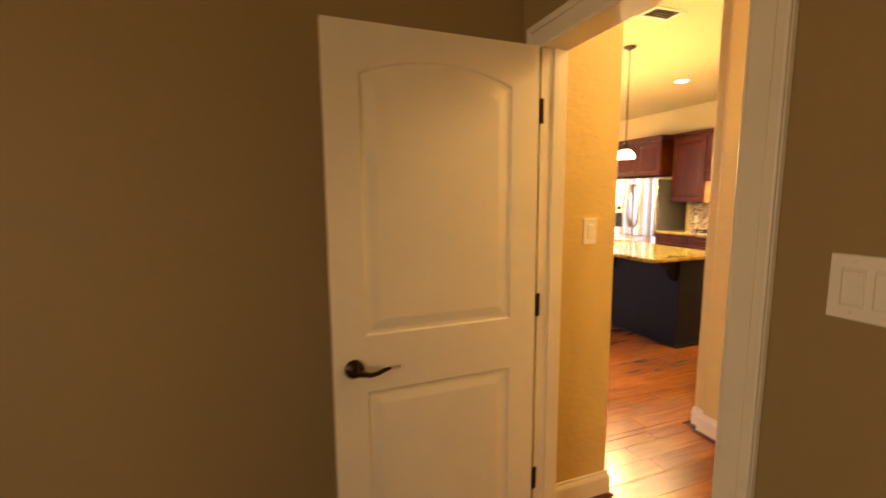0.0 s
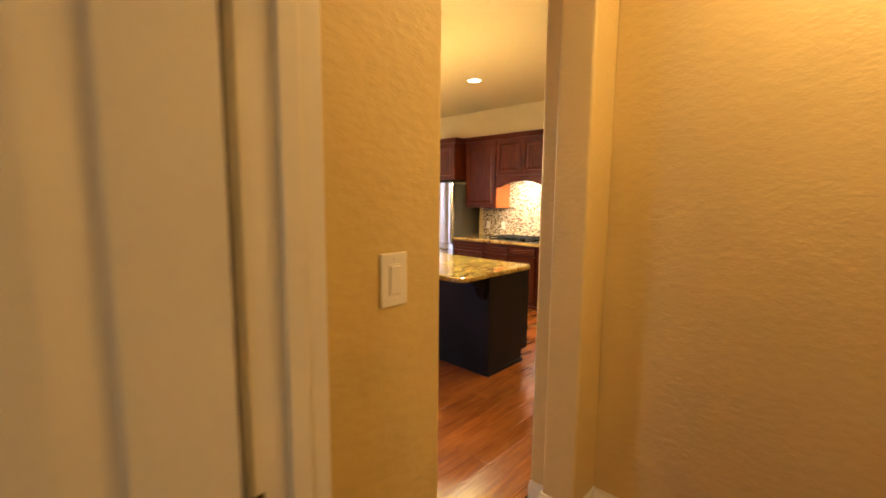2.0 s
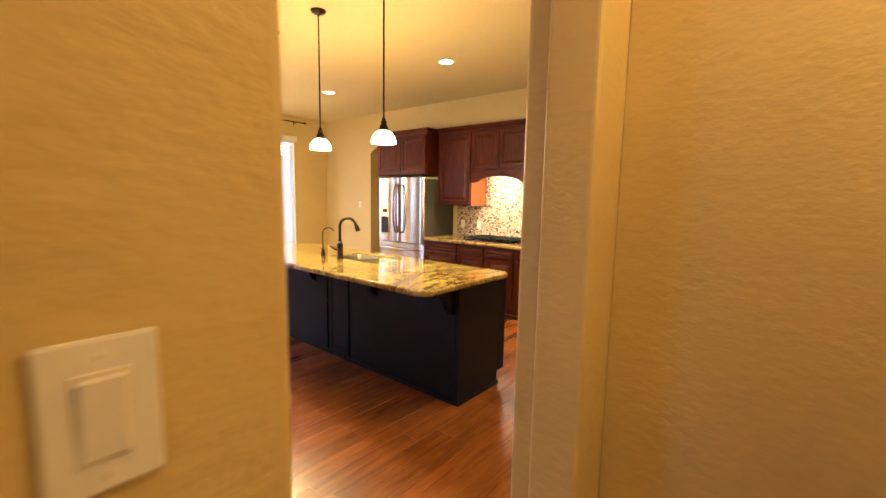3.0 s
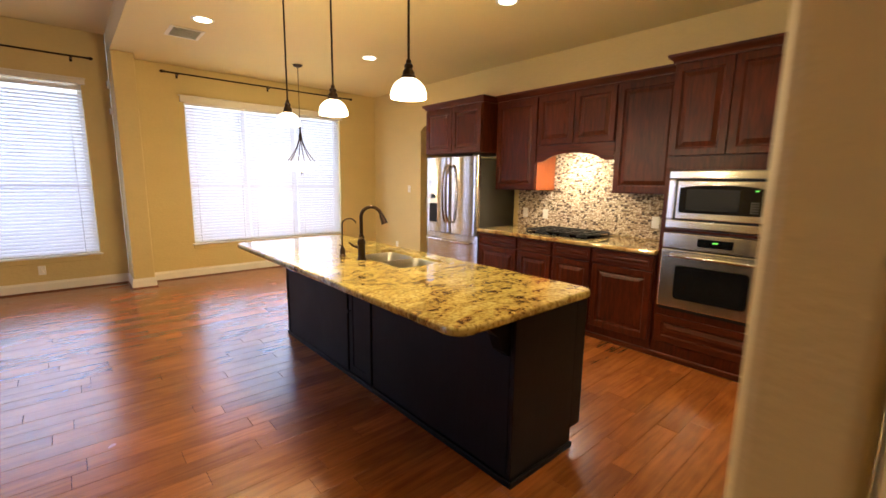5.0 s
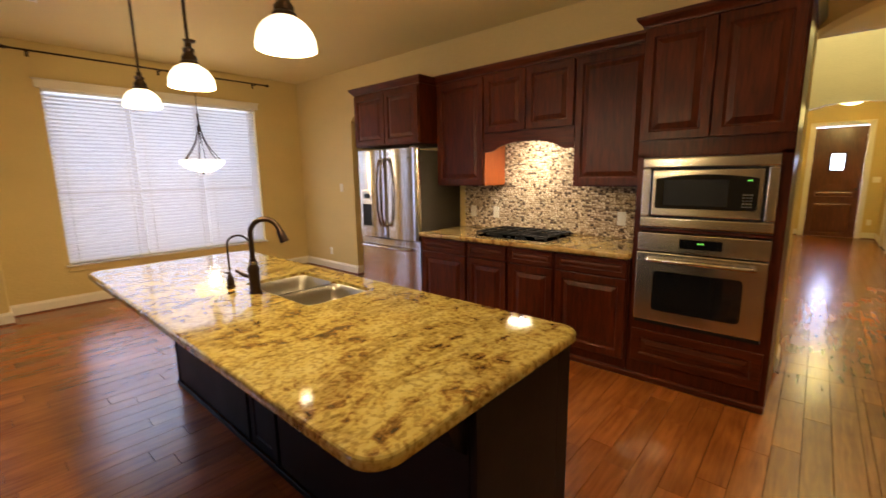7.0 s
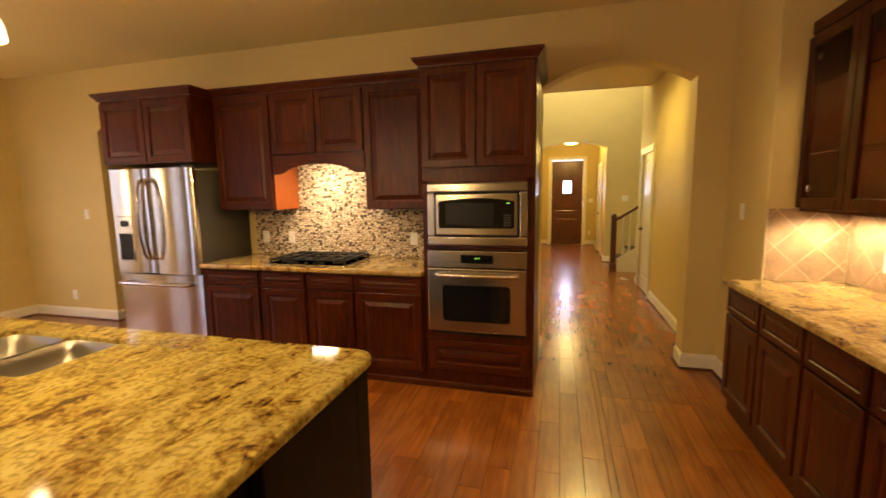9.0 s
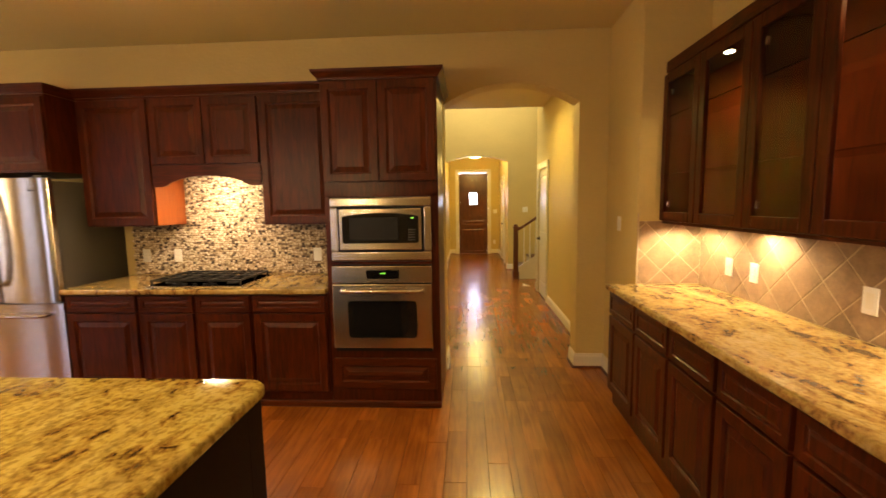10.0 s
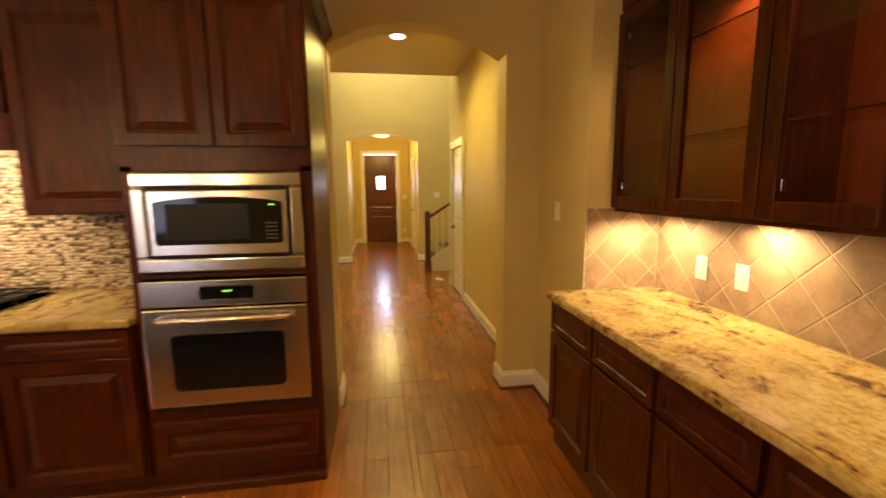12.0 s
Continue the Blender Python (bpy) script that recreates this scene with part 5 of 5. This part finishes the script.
for i, (x, y) in enumerate(PENDANTS):
    p = thing("pendant_light", "lit opal glass dome pendant on dark bronze rod over island", "pendant light", (x, y, 1.85), "pendants over the island")
    part("canopy", lathe([(0.062, CEIL - 0.001), (0.062, CEIL - 0.008), (0.050, CEIL - 0.022), (0.018, CEIL - 0.032), (0.008, CEIL - 0.04)], (x, y, 0), 24), BRONZE, p, smooth=40)
    part("rod", tube([(x, y, CEIL - 0.03), (x, y, 2.03)], 0.006, 10), BRONZE, p, smooth=60)
    part("socket", lathe([(0.008, 2.055), (0.013, 2.05), (0.013, 2.035), (0.022, 2.028), (0.022, 2.018), (0.018, 2.012), (0.030, 1.995), (0.030, 1.980), (0.036, 1.974), (0.036, 1.962)], (x, y, 0), 20), BRONZE, p, smooth=35)
    sh = []
    for k in range(12):
        a = radians(8 + 82 * k / 11)
        sh.append((0.090 * math.sin(a), 1.882 + 0.088 * math.cos(a)))
    sh += [(0.090, 1.872), (0.085, 1.872)]
    for k in range(11, -1, -1):
        a = radians(8 + 82 * k / 11)
        sh.append((0.085 * math.sin(a), 1.882 + 0.083 * math.cos(a)))
    part("shade", lathe(sh, (x, y, 0), 32, caps=False), SHADE, p, "opal glass dome shade, lit", smooth=60).visible_shadow = False

ch = thing("chandelier", "lit upturned opal glass bowl chandelier with curved bronze arms", "chandelier", (4.60, 7.65, 1.60))
CX, CY = 4.60, 7.65
part("canopy", lathe([(0.065, CEIL - 0.001), (0.065, CEIL - 0.008), (0.05, CEIL - 0.024), (0.012, CEIL - 0.036)], (CX, CY, 0), 24), BRONZE, ch, smooth=40)
part("chain", tube([(CX, CY, CEIL - 0.03), (CX, CY, 2.20)], 0.004, 8), BRONZE, ch)
part("stem", lathe([(0.006, 2.22), (0.014, 2.20), (0.010, 2.17), (0.010, 2.10), (0.016, 2.08), (0.022, 2.05), (0.010, 2.02)], (CX, CY, 0), 14), BRONZE, ch, smooth=40)
for k in range(6):
    a = radians(60 * k + 20)
    pts = []
    for s in range(9):
        f = s / 8
        r = 0.014 + 0.20 * f ** 1.6
        pts.append((CX + r * math.cos(a), CY + r * math.sin(a), 2.08 - 0.40 * f ** 0.85))
    part("arm", tube(pts, 0.006, 8), BRONZE, ch, smooth=60)
bw = []
for k in range(10):
    a = radians(2 + 80 * k / 9)
    bw.append((0.235 * math.sin(a), 1.70 - 0.135 * math.cos(a)))
bw += [(0.228, 1.692)] + [(0.226 * math.sin(radians(2 + 80 * k / 9)), 1.70 - 0.127 * math.cos(radians(2 + 80 * k / 9))) for k in range(9, -1, -1)]
part("bowl", lathe(bw, (CX, CY, 0), 32, caps=False), SHADE, ch, "opal glass bowl, lit", smooth=60).visible_shadow = False
part("finial", lathe([(0.020, 1.568), (0.016, 1.552), (0.008, 1.545), (0.010, 1.535), (0.002, 1.525)], (CX, CY, 0), 14), BRONZE, ch, smooth=40)

def ceiling_vent(x, y, wide, n):
    v = thing("ceiling_vent", "white slatted air vent in the kitchen ceiling", "vent", (x, y, CEIL - 0.01), "ceiling vents")
    a, b, c, d = x - 0.16, y - wide / 2, x + 0.16, y + wide / 2
    z0, z1 = CEIL - 0.008, CEIL - 0.001
    part("frame", boxes((a, b, z0, a + 0.035, d, z1), (c - 0.035, b, z0, c, d, z1), (a + 0.035, b, z0, c - 0.035, b + 0.035, z1), (a + 0.035, d - 0.035, z0, c - 0.035, d, z1), bevel=0.002), WHITE, v)
    part("backing", boxes((a + 0.035, b + 0.035, CEIL - 0.003, c - 0.035, d - 0.035, CEIL - 0.001)), GREYSIDE, v)
    for k in range(n):
        part("slat", moved(boxes((-0.125, -0.010, -0.001, 0.125, 0.010, 0.001)), Matrix.Translation((x, b + 0.055 + 0.034 * k, CEIL - 0.010)) @ Matrix.Rotation(radians(35), 4, "X")), WHITE, v)


ceiling_vent(3.20, 7.25, 0.38, 9)
ceiling_vent(VENT2[0], VENT2[1], 0.21, 4)

dome = thing("flush_ceiling_light", "lit opal flush dome ceiling light in the entry", "ceiling light", (13.5, 2.0, 2.8))
part("pan", lathe([(0.20, 2.949), (0.20, 2.93), (0.17, 2.92), (0.15, 2.75), (0.19, 2.74), (0.21, 2.71)], (13.5, 2.0, 0), 28), BRONZE, dome, smooth=40)
part("bowl", lathe([(0.205, 2.71)] + [(0.205 * math.sin(radians(a)), 2.71 - 0.10 * math.cos(radians(a))) for a in (80, 60, 40, 20, 3)], (13.5, 2.0, 0), 28), DOME, dome, "opal glass bowl, lit", smooth=60).visible_shadow = False

# Unseen fixture, added to go with the passage fill lamp.
vl = thing("flush_ceiling_light", "added unseen opal flush light in the passage ceiling", "ceiling light", (2.15, 0.75, 2.7))
part("pan", lathe([(0.15, 2.799), (0.15, 2.78), (0.14, 2.775)], (2.15, 0.75, 0), 24), BRONZE, vl, smooth=40)
part("bowl", lathe([(0.138, 2.775)] + [(0.138 * math.sin(radians(a)), 2.775 - 0.07 * math.cos(radians(a))) for a in (80, 60, 40, 20, 3)], (2.15, 0.75, 0), 24), DOME, vl, "opal glass bowl, lit", smooth=60).visible_shadow = False

# ---- hallway and entry ----
hd = thing("door_2", "white two-panel interior door, closed, in the hallway", "door", (9.53, 1.0, 0), kind="structure")
sl = part("leaf", moved(two_panel_leaf(0.756, 2.03, 0.035, 0.925), facing_n(9.908, 1.012, 0.006)), WHITE, hd)
lever_set(sl, facing_n(9.845, 1.012, 0.92), 1)
for hz in (0.3, 1.05, 1.82):
    part("hinge", tube([(9.155, 1.018, hz - 0.045), (9.155, 1.018, hz + 0.045)], 0.007, 8), BRONZE, hd)

fd = thing("door_3", "dark mahogany panelled front door with a small bright glass light", "door", (15.4, 2.04, 0), kind="structure")
bm = bmesh.new()
FW, FH = 0.84, 2.37
LX0, LX1, LZ0, LZ1 = 0.315, 0.525, 1.46, 1.80
for d in ((0, 0, FW, 0.80), (0, 0.80, FW, 1.06)):
    cell(bm, *d, [(0, 0), (0.10, 0), (0.106, 0.010), (0.116, 0.012), (0.14, 0.003)], 0.0, 12, (0.0, 0.0, -0.02, -0.04))
part("leaf", moved(bm, facing_w(15.385, 2.46, 0.006)), DOORWOOD, fd)
part("leaf_top", moved(boxes((0, 0, 1.06, LX0, 0.045, FH), (LX1, 0, 1.06, FW, 0.045, FH), (LX0, 0, 1.06, LX1, 0.045, LZ0), (LX0, 0, LZ1, LX1, 0.045, FH), (0, 0.012, 0, FW, 0.045, 1.06),
                            (0.12, -0.006, 1.10, 0.15, 0, 2.20), (FW - 0.15, -0.006, 1.10, FW - 0.12, 0, 2.20), (0.15, -0.006, 1.10, FW - 0.15, 0, 1.13), (0.15, -0.006, 2.17, FW - 0.15, 0, 2.20)), facing_w(15.385, 2.46, 0.006)), DOORWOOD, fd)
part("light_frame", moved(boxes((LX0 - 0.03, -0.012, LZ0 - 0.03, LX0, 0.0, LZ1 + 0.03), (LX1, -0.012, LZ0 - 0.03, LX1 + 0.03, 0.0, LZ1 + 0.03), (LX0, -0.012, LZ0 - 0.03, LX1, 0.0, LZ0), (LX0, -0.012, LZ1, LX1, 0.0, LZ1 + 0.03), bevel=0.003), facing_w(15.385, 2.46, 0.006)), BLACK, fd)
pn = part("pane", moved(boxes((LX0, 0.02, LZ0, LX1, 0.024, LZ1)), facing_w(15.385, 2.46, 0.006)), PANE, fd)
pn.visible_shadow = False
part("lock", moved(lathe([(0.03, 0), (0.03, 0.01), (0.02, 0.03)], (0, 0, 0), 14), facing_w(15.385, 1.69, 1.05) @ Matrix.Rotation(radians(90), 4, "X")), BRONZE, fd)
structure("trim_threshold", boxes((15.33, 1.62, 0.0, 15.53, 2.46, 0.005)), SHOE, "wooden door threshold", "trim")
sd = thing("door_4", "white two-panel interior door in the entry", "door", (13.84, 1.25, 0), kind="structure")
sl = part("leaf", moved(two_panel_leaf(0.876, 2.09, 0.035, 0.95), facing_n(14.278, 1.272, 0.006)), WHITE, sd)
lever_set(sl, facing_n(14.20, 1.272, 0.95), 1)

stair = thing("staircase", "staircase with wooden treads, white risers and white skirt", "staircase", (11.7, 0.2, 0))
for k in range(10):
    y1 = 1.16 - 0.27 * k
    part("tread", boxes((11.19, y1 - 0.29, 0.18 * (k + 1) - 0.03, 12.295, y1 + 0.02, 0.18 * (k + 1)), bevel=0.006), SHOE, stair)
    part("riser", boxes((11.21, y1 - 0.015, 0.18 * k, 12.295, y1, 0.18 * (k + 1) - 0.031)), WHITE, stair)
bm = bmesh.new()
poly = [(1.20, 0.0), (1.20, 0.24), (-1.5, 0.24 + 2.70 * 0.667), (-1.5, 0.0)]
A = [bm.verts.new((11.14, y, z)) for y, z in poly]
B = [bm.verts.new((11.188, y, z)) for y, z in poly]
bm.faces.new(A)
bm.faces.new(B)
for i in range(4):
    bm.faces.new((A[i], A[(i + 1) % 4], B[(i + 1) % 4], B[i]))
part("skirt", bm, WHITE, stair, "white painted stringer wall")
rail = thing("stair_railing", "dark wood newel post and handrail with white balusters", "railing", (11.16, 0.6, 0))
part("newel_post", boxes((11.115, 1.215, 0, 11.205, 1.305, 1.02), (11.10, 1.20, 0, 11.22, 1.32, 0.16), (11.10, 1.20, 1.02, 11.22, 1.32, 1.045), (11.125, 1.225, 1.045, 11.195, 1.295, 1.085), bevel=0.005), DOORWOOD, rail)
part("handrail", moved(boxes((-0.03, -1.35, -0.025, 0.03, 0, 0.025), bevel=0.010, seg=2), Matrix.Translation((11.16, 1.215, 0.98)) @ Matrix.Rotation(radians(-33), 4, "X")), DOORWOOD, rail)
for k in range(10):
    y = 1.10 - 0.115 * k
    z0, z1 = 0.24 + (1.20 - y) * 0.667, 0.955 + (1.215 - y) * 0.649
    prof = [(0.016, z0), (0.016, z0 + 0.18), (0.011, z0 + 0.2), (0.017, z0 + 0.24), (0.010, z0 + 0.30), (0.013, (z0 + z1) / 2), (0.009, z1 - 0.1), (0.012, z1)]
    part("baluster", lathe(prof, (11.16, y, 0), 8), WHITE, rail, smooth=50)
paper = thing("paper_scrap", "small folded white paper lying on the hallway floor", "paper", (10.43, 1.155, 0))
bm = bmesh.new()
vs = [bm.verts.new(p) for p in ((10.36, 1.08, 0.002), (10.47, 1.10, 0.002), (10.50, 1.20, 0.03), (10.38, 1.22, 0.004), (10.42, 1.14, 0.02))]
for q in ((0, 1, 4), (1, 2, 4), (2, 3, 4), (3, 0, 4)):
    bm.faces.new([vs[i] for i in q])
g = bmesh.ops.solidify(bm, geom=bm.faces[:], thickness=0.001)
part("sheet", bm, PLATE, paper)

# ---- pebble backsplash ----
structure("backsplash_pebble_bed", boxes((6.432, 3.246, 0.915, 6.439, 5.245, 1.86)), GROUT_D, "brown grout bed of the pebble backsplash", "backsplash")
rng = random.Random(4)
verts, faces = [], []
z = 0.918
while z < 1.84:
    hgt = rng.uniform(0.015, 0.021)
    y = 3.25
    while y < 5.235:
        wid = rng.uniform(0.018, 0.038)
        cy, cz = y + wid / 2, z + hgt / 2 + rng.uniform(-0.005, 0.005)
        a, b, th = wid / 2 * rng.uniform(0.88, 1.02), hgt / 2 * rng.uniform(0.80, 1.18), rng.uniform(-0.45, 0.45)
        out = rng.uniform(0.005, 0.010)
        if cz - b > 0.915 and (cz + b < 1.372 or 3.845 < cy < 4.725):
            i0 = len(verts)
            for ring, (s, d) in enumerate(((1.0, 0.0), (0.92, 0.55), (0.55, 0.95))):
                for k in range(8):
                    t = 2 * math.pi * k / 8
                    c, q = math.cos(t), math.sin(t)
                    u = math.copysign(abs(c) ** 0.95, c) * a * s * (1 + 0.10 * math.sin(3 * t + cy * 900))
                    v = math.copysign(abs(q) ** 0.9, q) * b * s
                    verts.append((6.432 - out * d, cy + u * math.cos(th) - v * math.sin(th), cz + u * math.sin(th) * 0.5 + v * math.cos(th)))
            for r in range(2):
                for k in range(8):
                    faces.append((i0 + r * 8 + k, i0 + r * 8 + (k + 1) % 8, i0 + r * 8 + 8 + (k + 1) % 8, i0 + r * 8 + 8 + k))
            faces.append(tuple(i0 + 16 + k for k in range(8)))
        y += wid
    z += hgt
me = bpy.data.meshes.new("backsplash_pebbles")
me.from_pydata(verts, [], faces)
me.materials.append(PEBBLE)
me.polygons.foreach_set("use_smooth", [True] * len(me.polygons))
tagged(new("backsplash_pebbles", me), "mixed brown, cream and black flat river pebble mosaic backsplash", "backsplash", kind="stuff")


# ---- diagonal tile backsplash ----
def clip(poly, u0, u1, v0, v1):
    for axis, lim, keep in ((0, u0, 1), (0, u1, -1), (1, v0, 1), (1, v1, -1)):
        out = []
        for i, p in enumerate(poly):
            q = poly[(i + 1) % len(poly)]
            a, b = (p[axis] - lim) * keep, (q[axis] - lim) * keep
            if a >= 0:
                out.append(p)
            if a * b < 0:
                f = a / (a - b)
                out.append((p[0] + (q[0] - p[0]) * f, p[1] + (q[1] - p[1]) * f))
        poly = out
        if len(poly) < 3:
            return []
    return poly


def diagonal_tiles(parent, u0, u1, v0, v1, place, size=TILE_D, gap=0.006, depth=0.0025):
    h = size / 2 - gap * 0.71
    n = 0
    for i in range(-30, 31):
        for j in range(-30, 31):
            cu, cv = TILE_U + (i + j) * size / 2, TILE_V + (i - j) * size / 2
            poly = clip([(cu - h, cv), (cu, cv - h), (cu + h, cv), (cu, cv + h)], u0, u1, v0, v1)
            if len(poly) < 3:
                continue
            area = abs(sum(poly[k][0] * poly[(k + 1) % len(poly)][1] - poly[(k + 1) % len(poly)][0] * poly[k][1] for k in range(len(poly)))) / 2
            if area < 0.0002:
                continue
            mu, mv = sum(p[0] for p in poly) / len(poly), sum(p[1] for p in poly) / len(poly)
            bm = bmesh.new()
            A = [bm.verts.new(place(u, v, 0)) for u, v in poly]
            B = [bm.verts.new(place(u, v, depth - 0.0012)) for u, v in poly]
            C = [bm.verts.new(place(u + (mu - u) * 0.03, v + (mv - v) * 0.03, depth)) for u, v in poly]
            for P, Q in ((A, B), (B, C)):
                for k in range(len(poly)):
                    m = (k + 1) % len(poly)
                    bm.faces.new((P[k], P[m], Q[m], Q[k]))
            bm.faces.new(C)
            part("tile", bm, TRAVERTINE, parent)


bed = structure("backsplash_tile_back", boxes((3.06, 0.516, 0.915, 5.899, 0.524, 1.374)), GROUT, "diagonal tan travertine tile backsplash with pale grout", "backsplash")
diagonal_tiles(bed, 3.8, 5.893, 0.917, 1.373, lambda u, v, d: (u, 0.524 + d, v))
bed2 = structure("backsplash_tile_end", boxes((5.890, 0.526, 0.915, 5.8995, 0.965, 1.374), (5.888, 0.965, 0.915, 5.899, 0.974, 1.43)), GROUT, "diagonal tan travertine tile return with pale grout", "backsplash")
diagonal_tiles(bed2, 5.6, 6.03, 0.917, 1.373, lambda u, v, d: (5.890 - d, 0.532 + (u - 5.6), v))

# ---- floor planks ----
rng = random.Random(11)
near_zone = lambda x, y: (1.5 < x < 6.6 and 1.0 < y < 4.6)
RECTS = [(1.092, 0.10, 2.67, 1.60), (1.51, 1.60, 2.46, 1.93), (-3.4, 1.93, 6.58, 8.87), (-3.4, 8.87, 2.64, 9.06), (3.05, 1.10, 5.90, 1.93), (5.90, 0.99, 6.58, 1.93), (6.58, 1.235, 6.80, 2.395), (6.80, 1.03, 12.3, 2.89), (12.3, 1.32, 12.5, 2.68), (12.5, 1.29, 15.38, 2.73), (10.17, -0.5, 11.13, 1.03), (6.58, 6.45, 6.8, 7.47), (6.8, 6.2, 8.4, 7.7)]
WIDTHS = [0.125, 0.130, 0.135]
planks_near, rest_v, rest_f = 0, [], []
PLANK_MESH = {}
y = -0.5
while y < 9.1:
    w = rng.choice(WIDTHS)
    x = -3.5 - rng.uniform(0, 1)
    while x < 15.5:
        ln = rng.uniform(0.4, 1.5)
        for rx0, ry0, rx1, ry1 in RECTS:
            a, b, c, d = max(x, rx0), max(y, ry0), min(x + ln, rx1), min(y + w, ry1)
            if c - a < 0.01 or d - b < 0.004:
                continue
            a2, b2, c2, d2 = a + 0.0005, b + 0.0005, c - 0.0005, d - 0.0005
            e = min(0.0011, (d2 - b2) / 3)
            top = rng.uniform(-0.0006, 0.0006)
            cx, cy = (a + c) / 2, (b + d) / 2
            hx, hy = (c2 - a2) / 2, (d2 - b2) / 2
            V = [(-hx, -hy, -0.013), (hx, -hy, -0.013), (hx, hy, -0.013), (-hx, hy, -0.013), (-hx, -hy, -0.002), (hx, -hy, -0.002), (hx, hy, -0.002), (-hx, hy, -0.002),
                 (-hx + e, -hy + e, 0), (hx - e, -hy + e, 0), (hx - e, hy - e, 0), (-hx + e, hy - e, 0)]
            F = [(0, 1, 5, 4), (1, 2, 6, 5), (2, 3, 7, 6), (3, 0, 4, 7), (4, 5, 9, 8), (5, 6, 10, 9), (6, 7, 11, 10), (7, 4, 8, 11), (8, 9, 10, 11)]
            if near_zone(cx, cy) and planks_near < 300:
                me = bpy.data.meshes.new("plank")
                me.from_pydata(V, [], F)
                me.materials.append(PLANK)
                ob = new("plank", me)
                ob.location = (cx, cy, top)
                ob.parent = floor
                planks_near += 1
            else:
                i0 = len(rest_v)
                rest_v += [(p[0] + cx, p[1] + cy, p[2] + top) for p in V]
                rest_f += [tuple(i0 + i for i in f) for f in F]
        x += ln
    y += w
me = bpy.data.meshes.new("planks")
me.from_pydata(rest_v, [], rest_f)
me.materials.append(PLANK_I)
ob = tagged(new("planks", me), kind="stuff")
ob.parent = floor
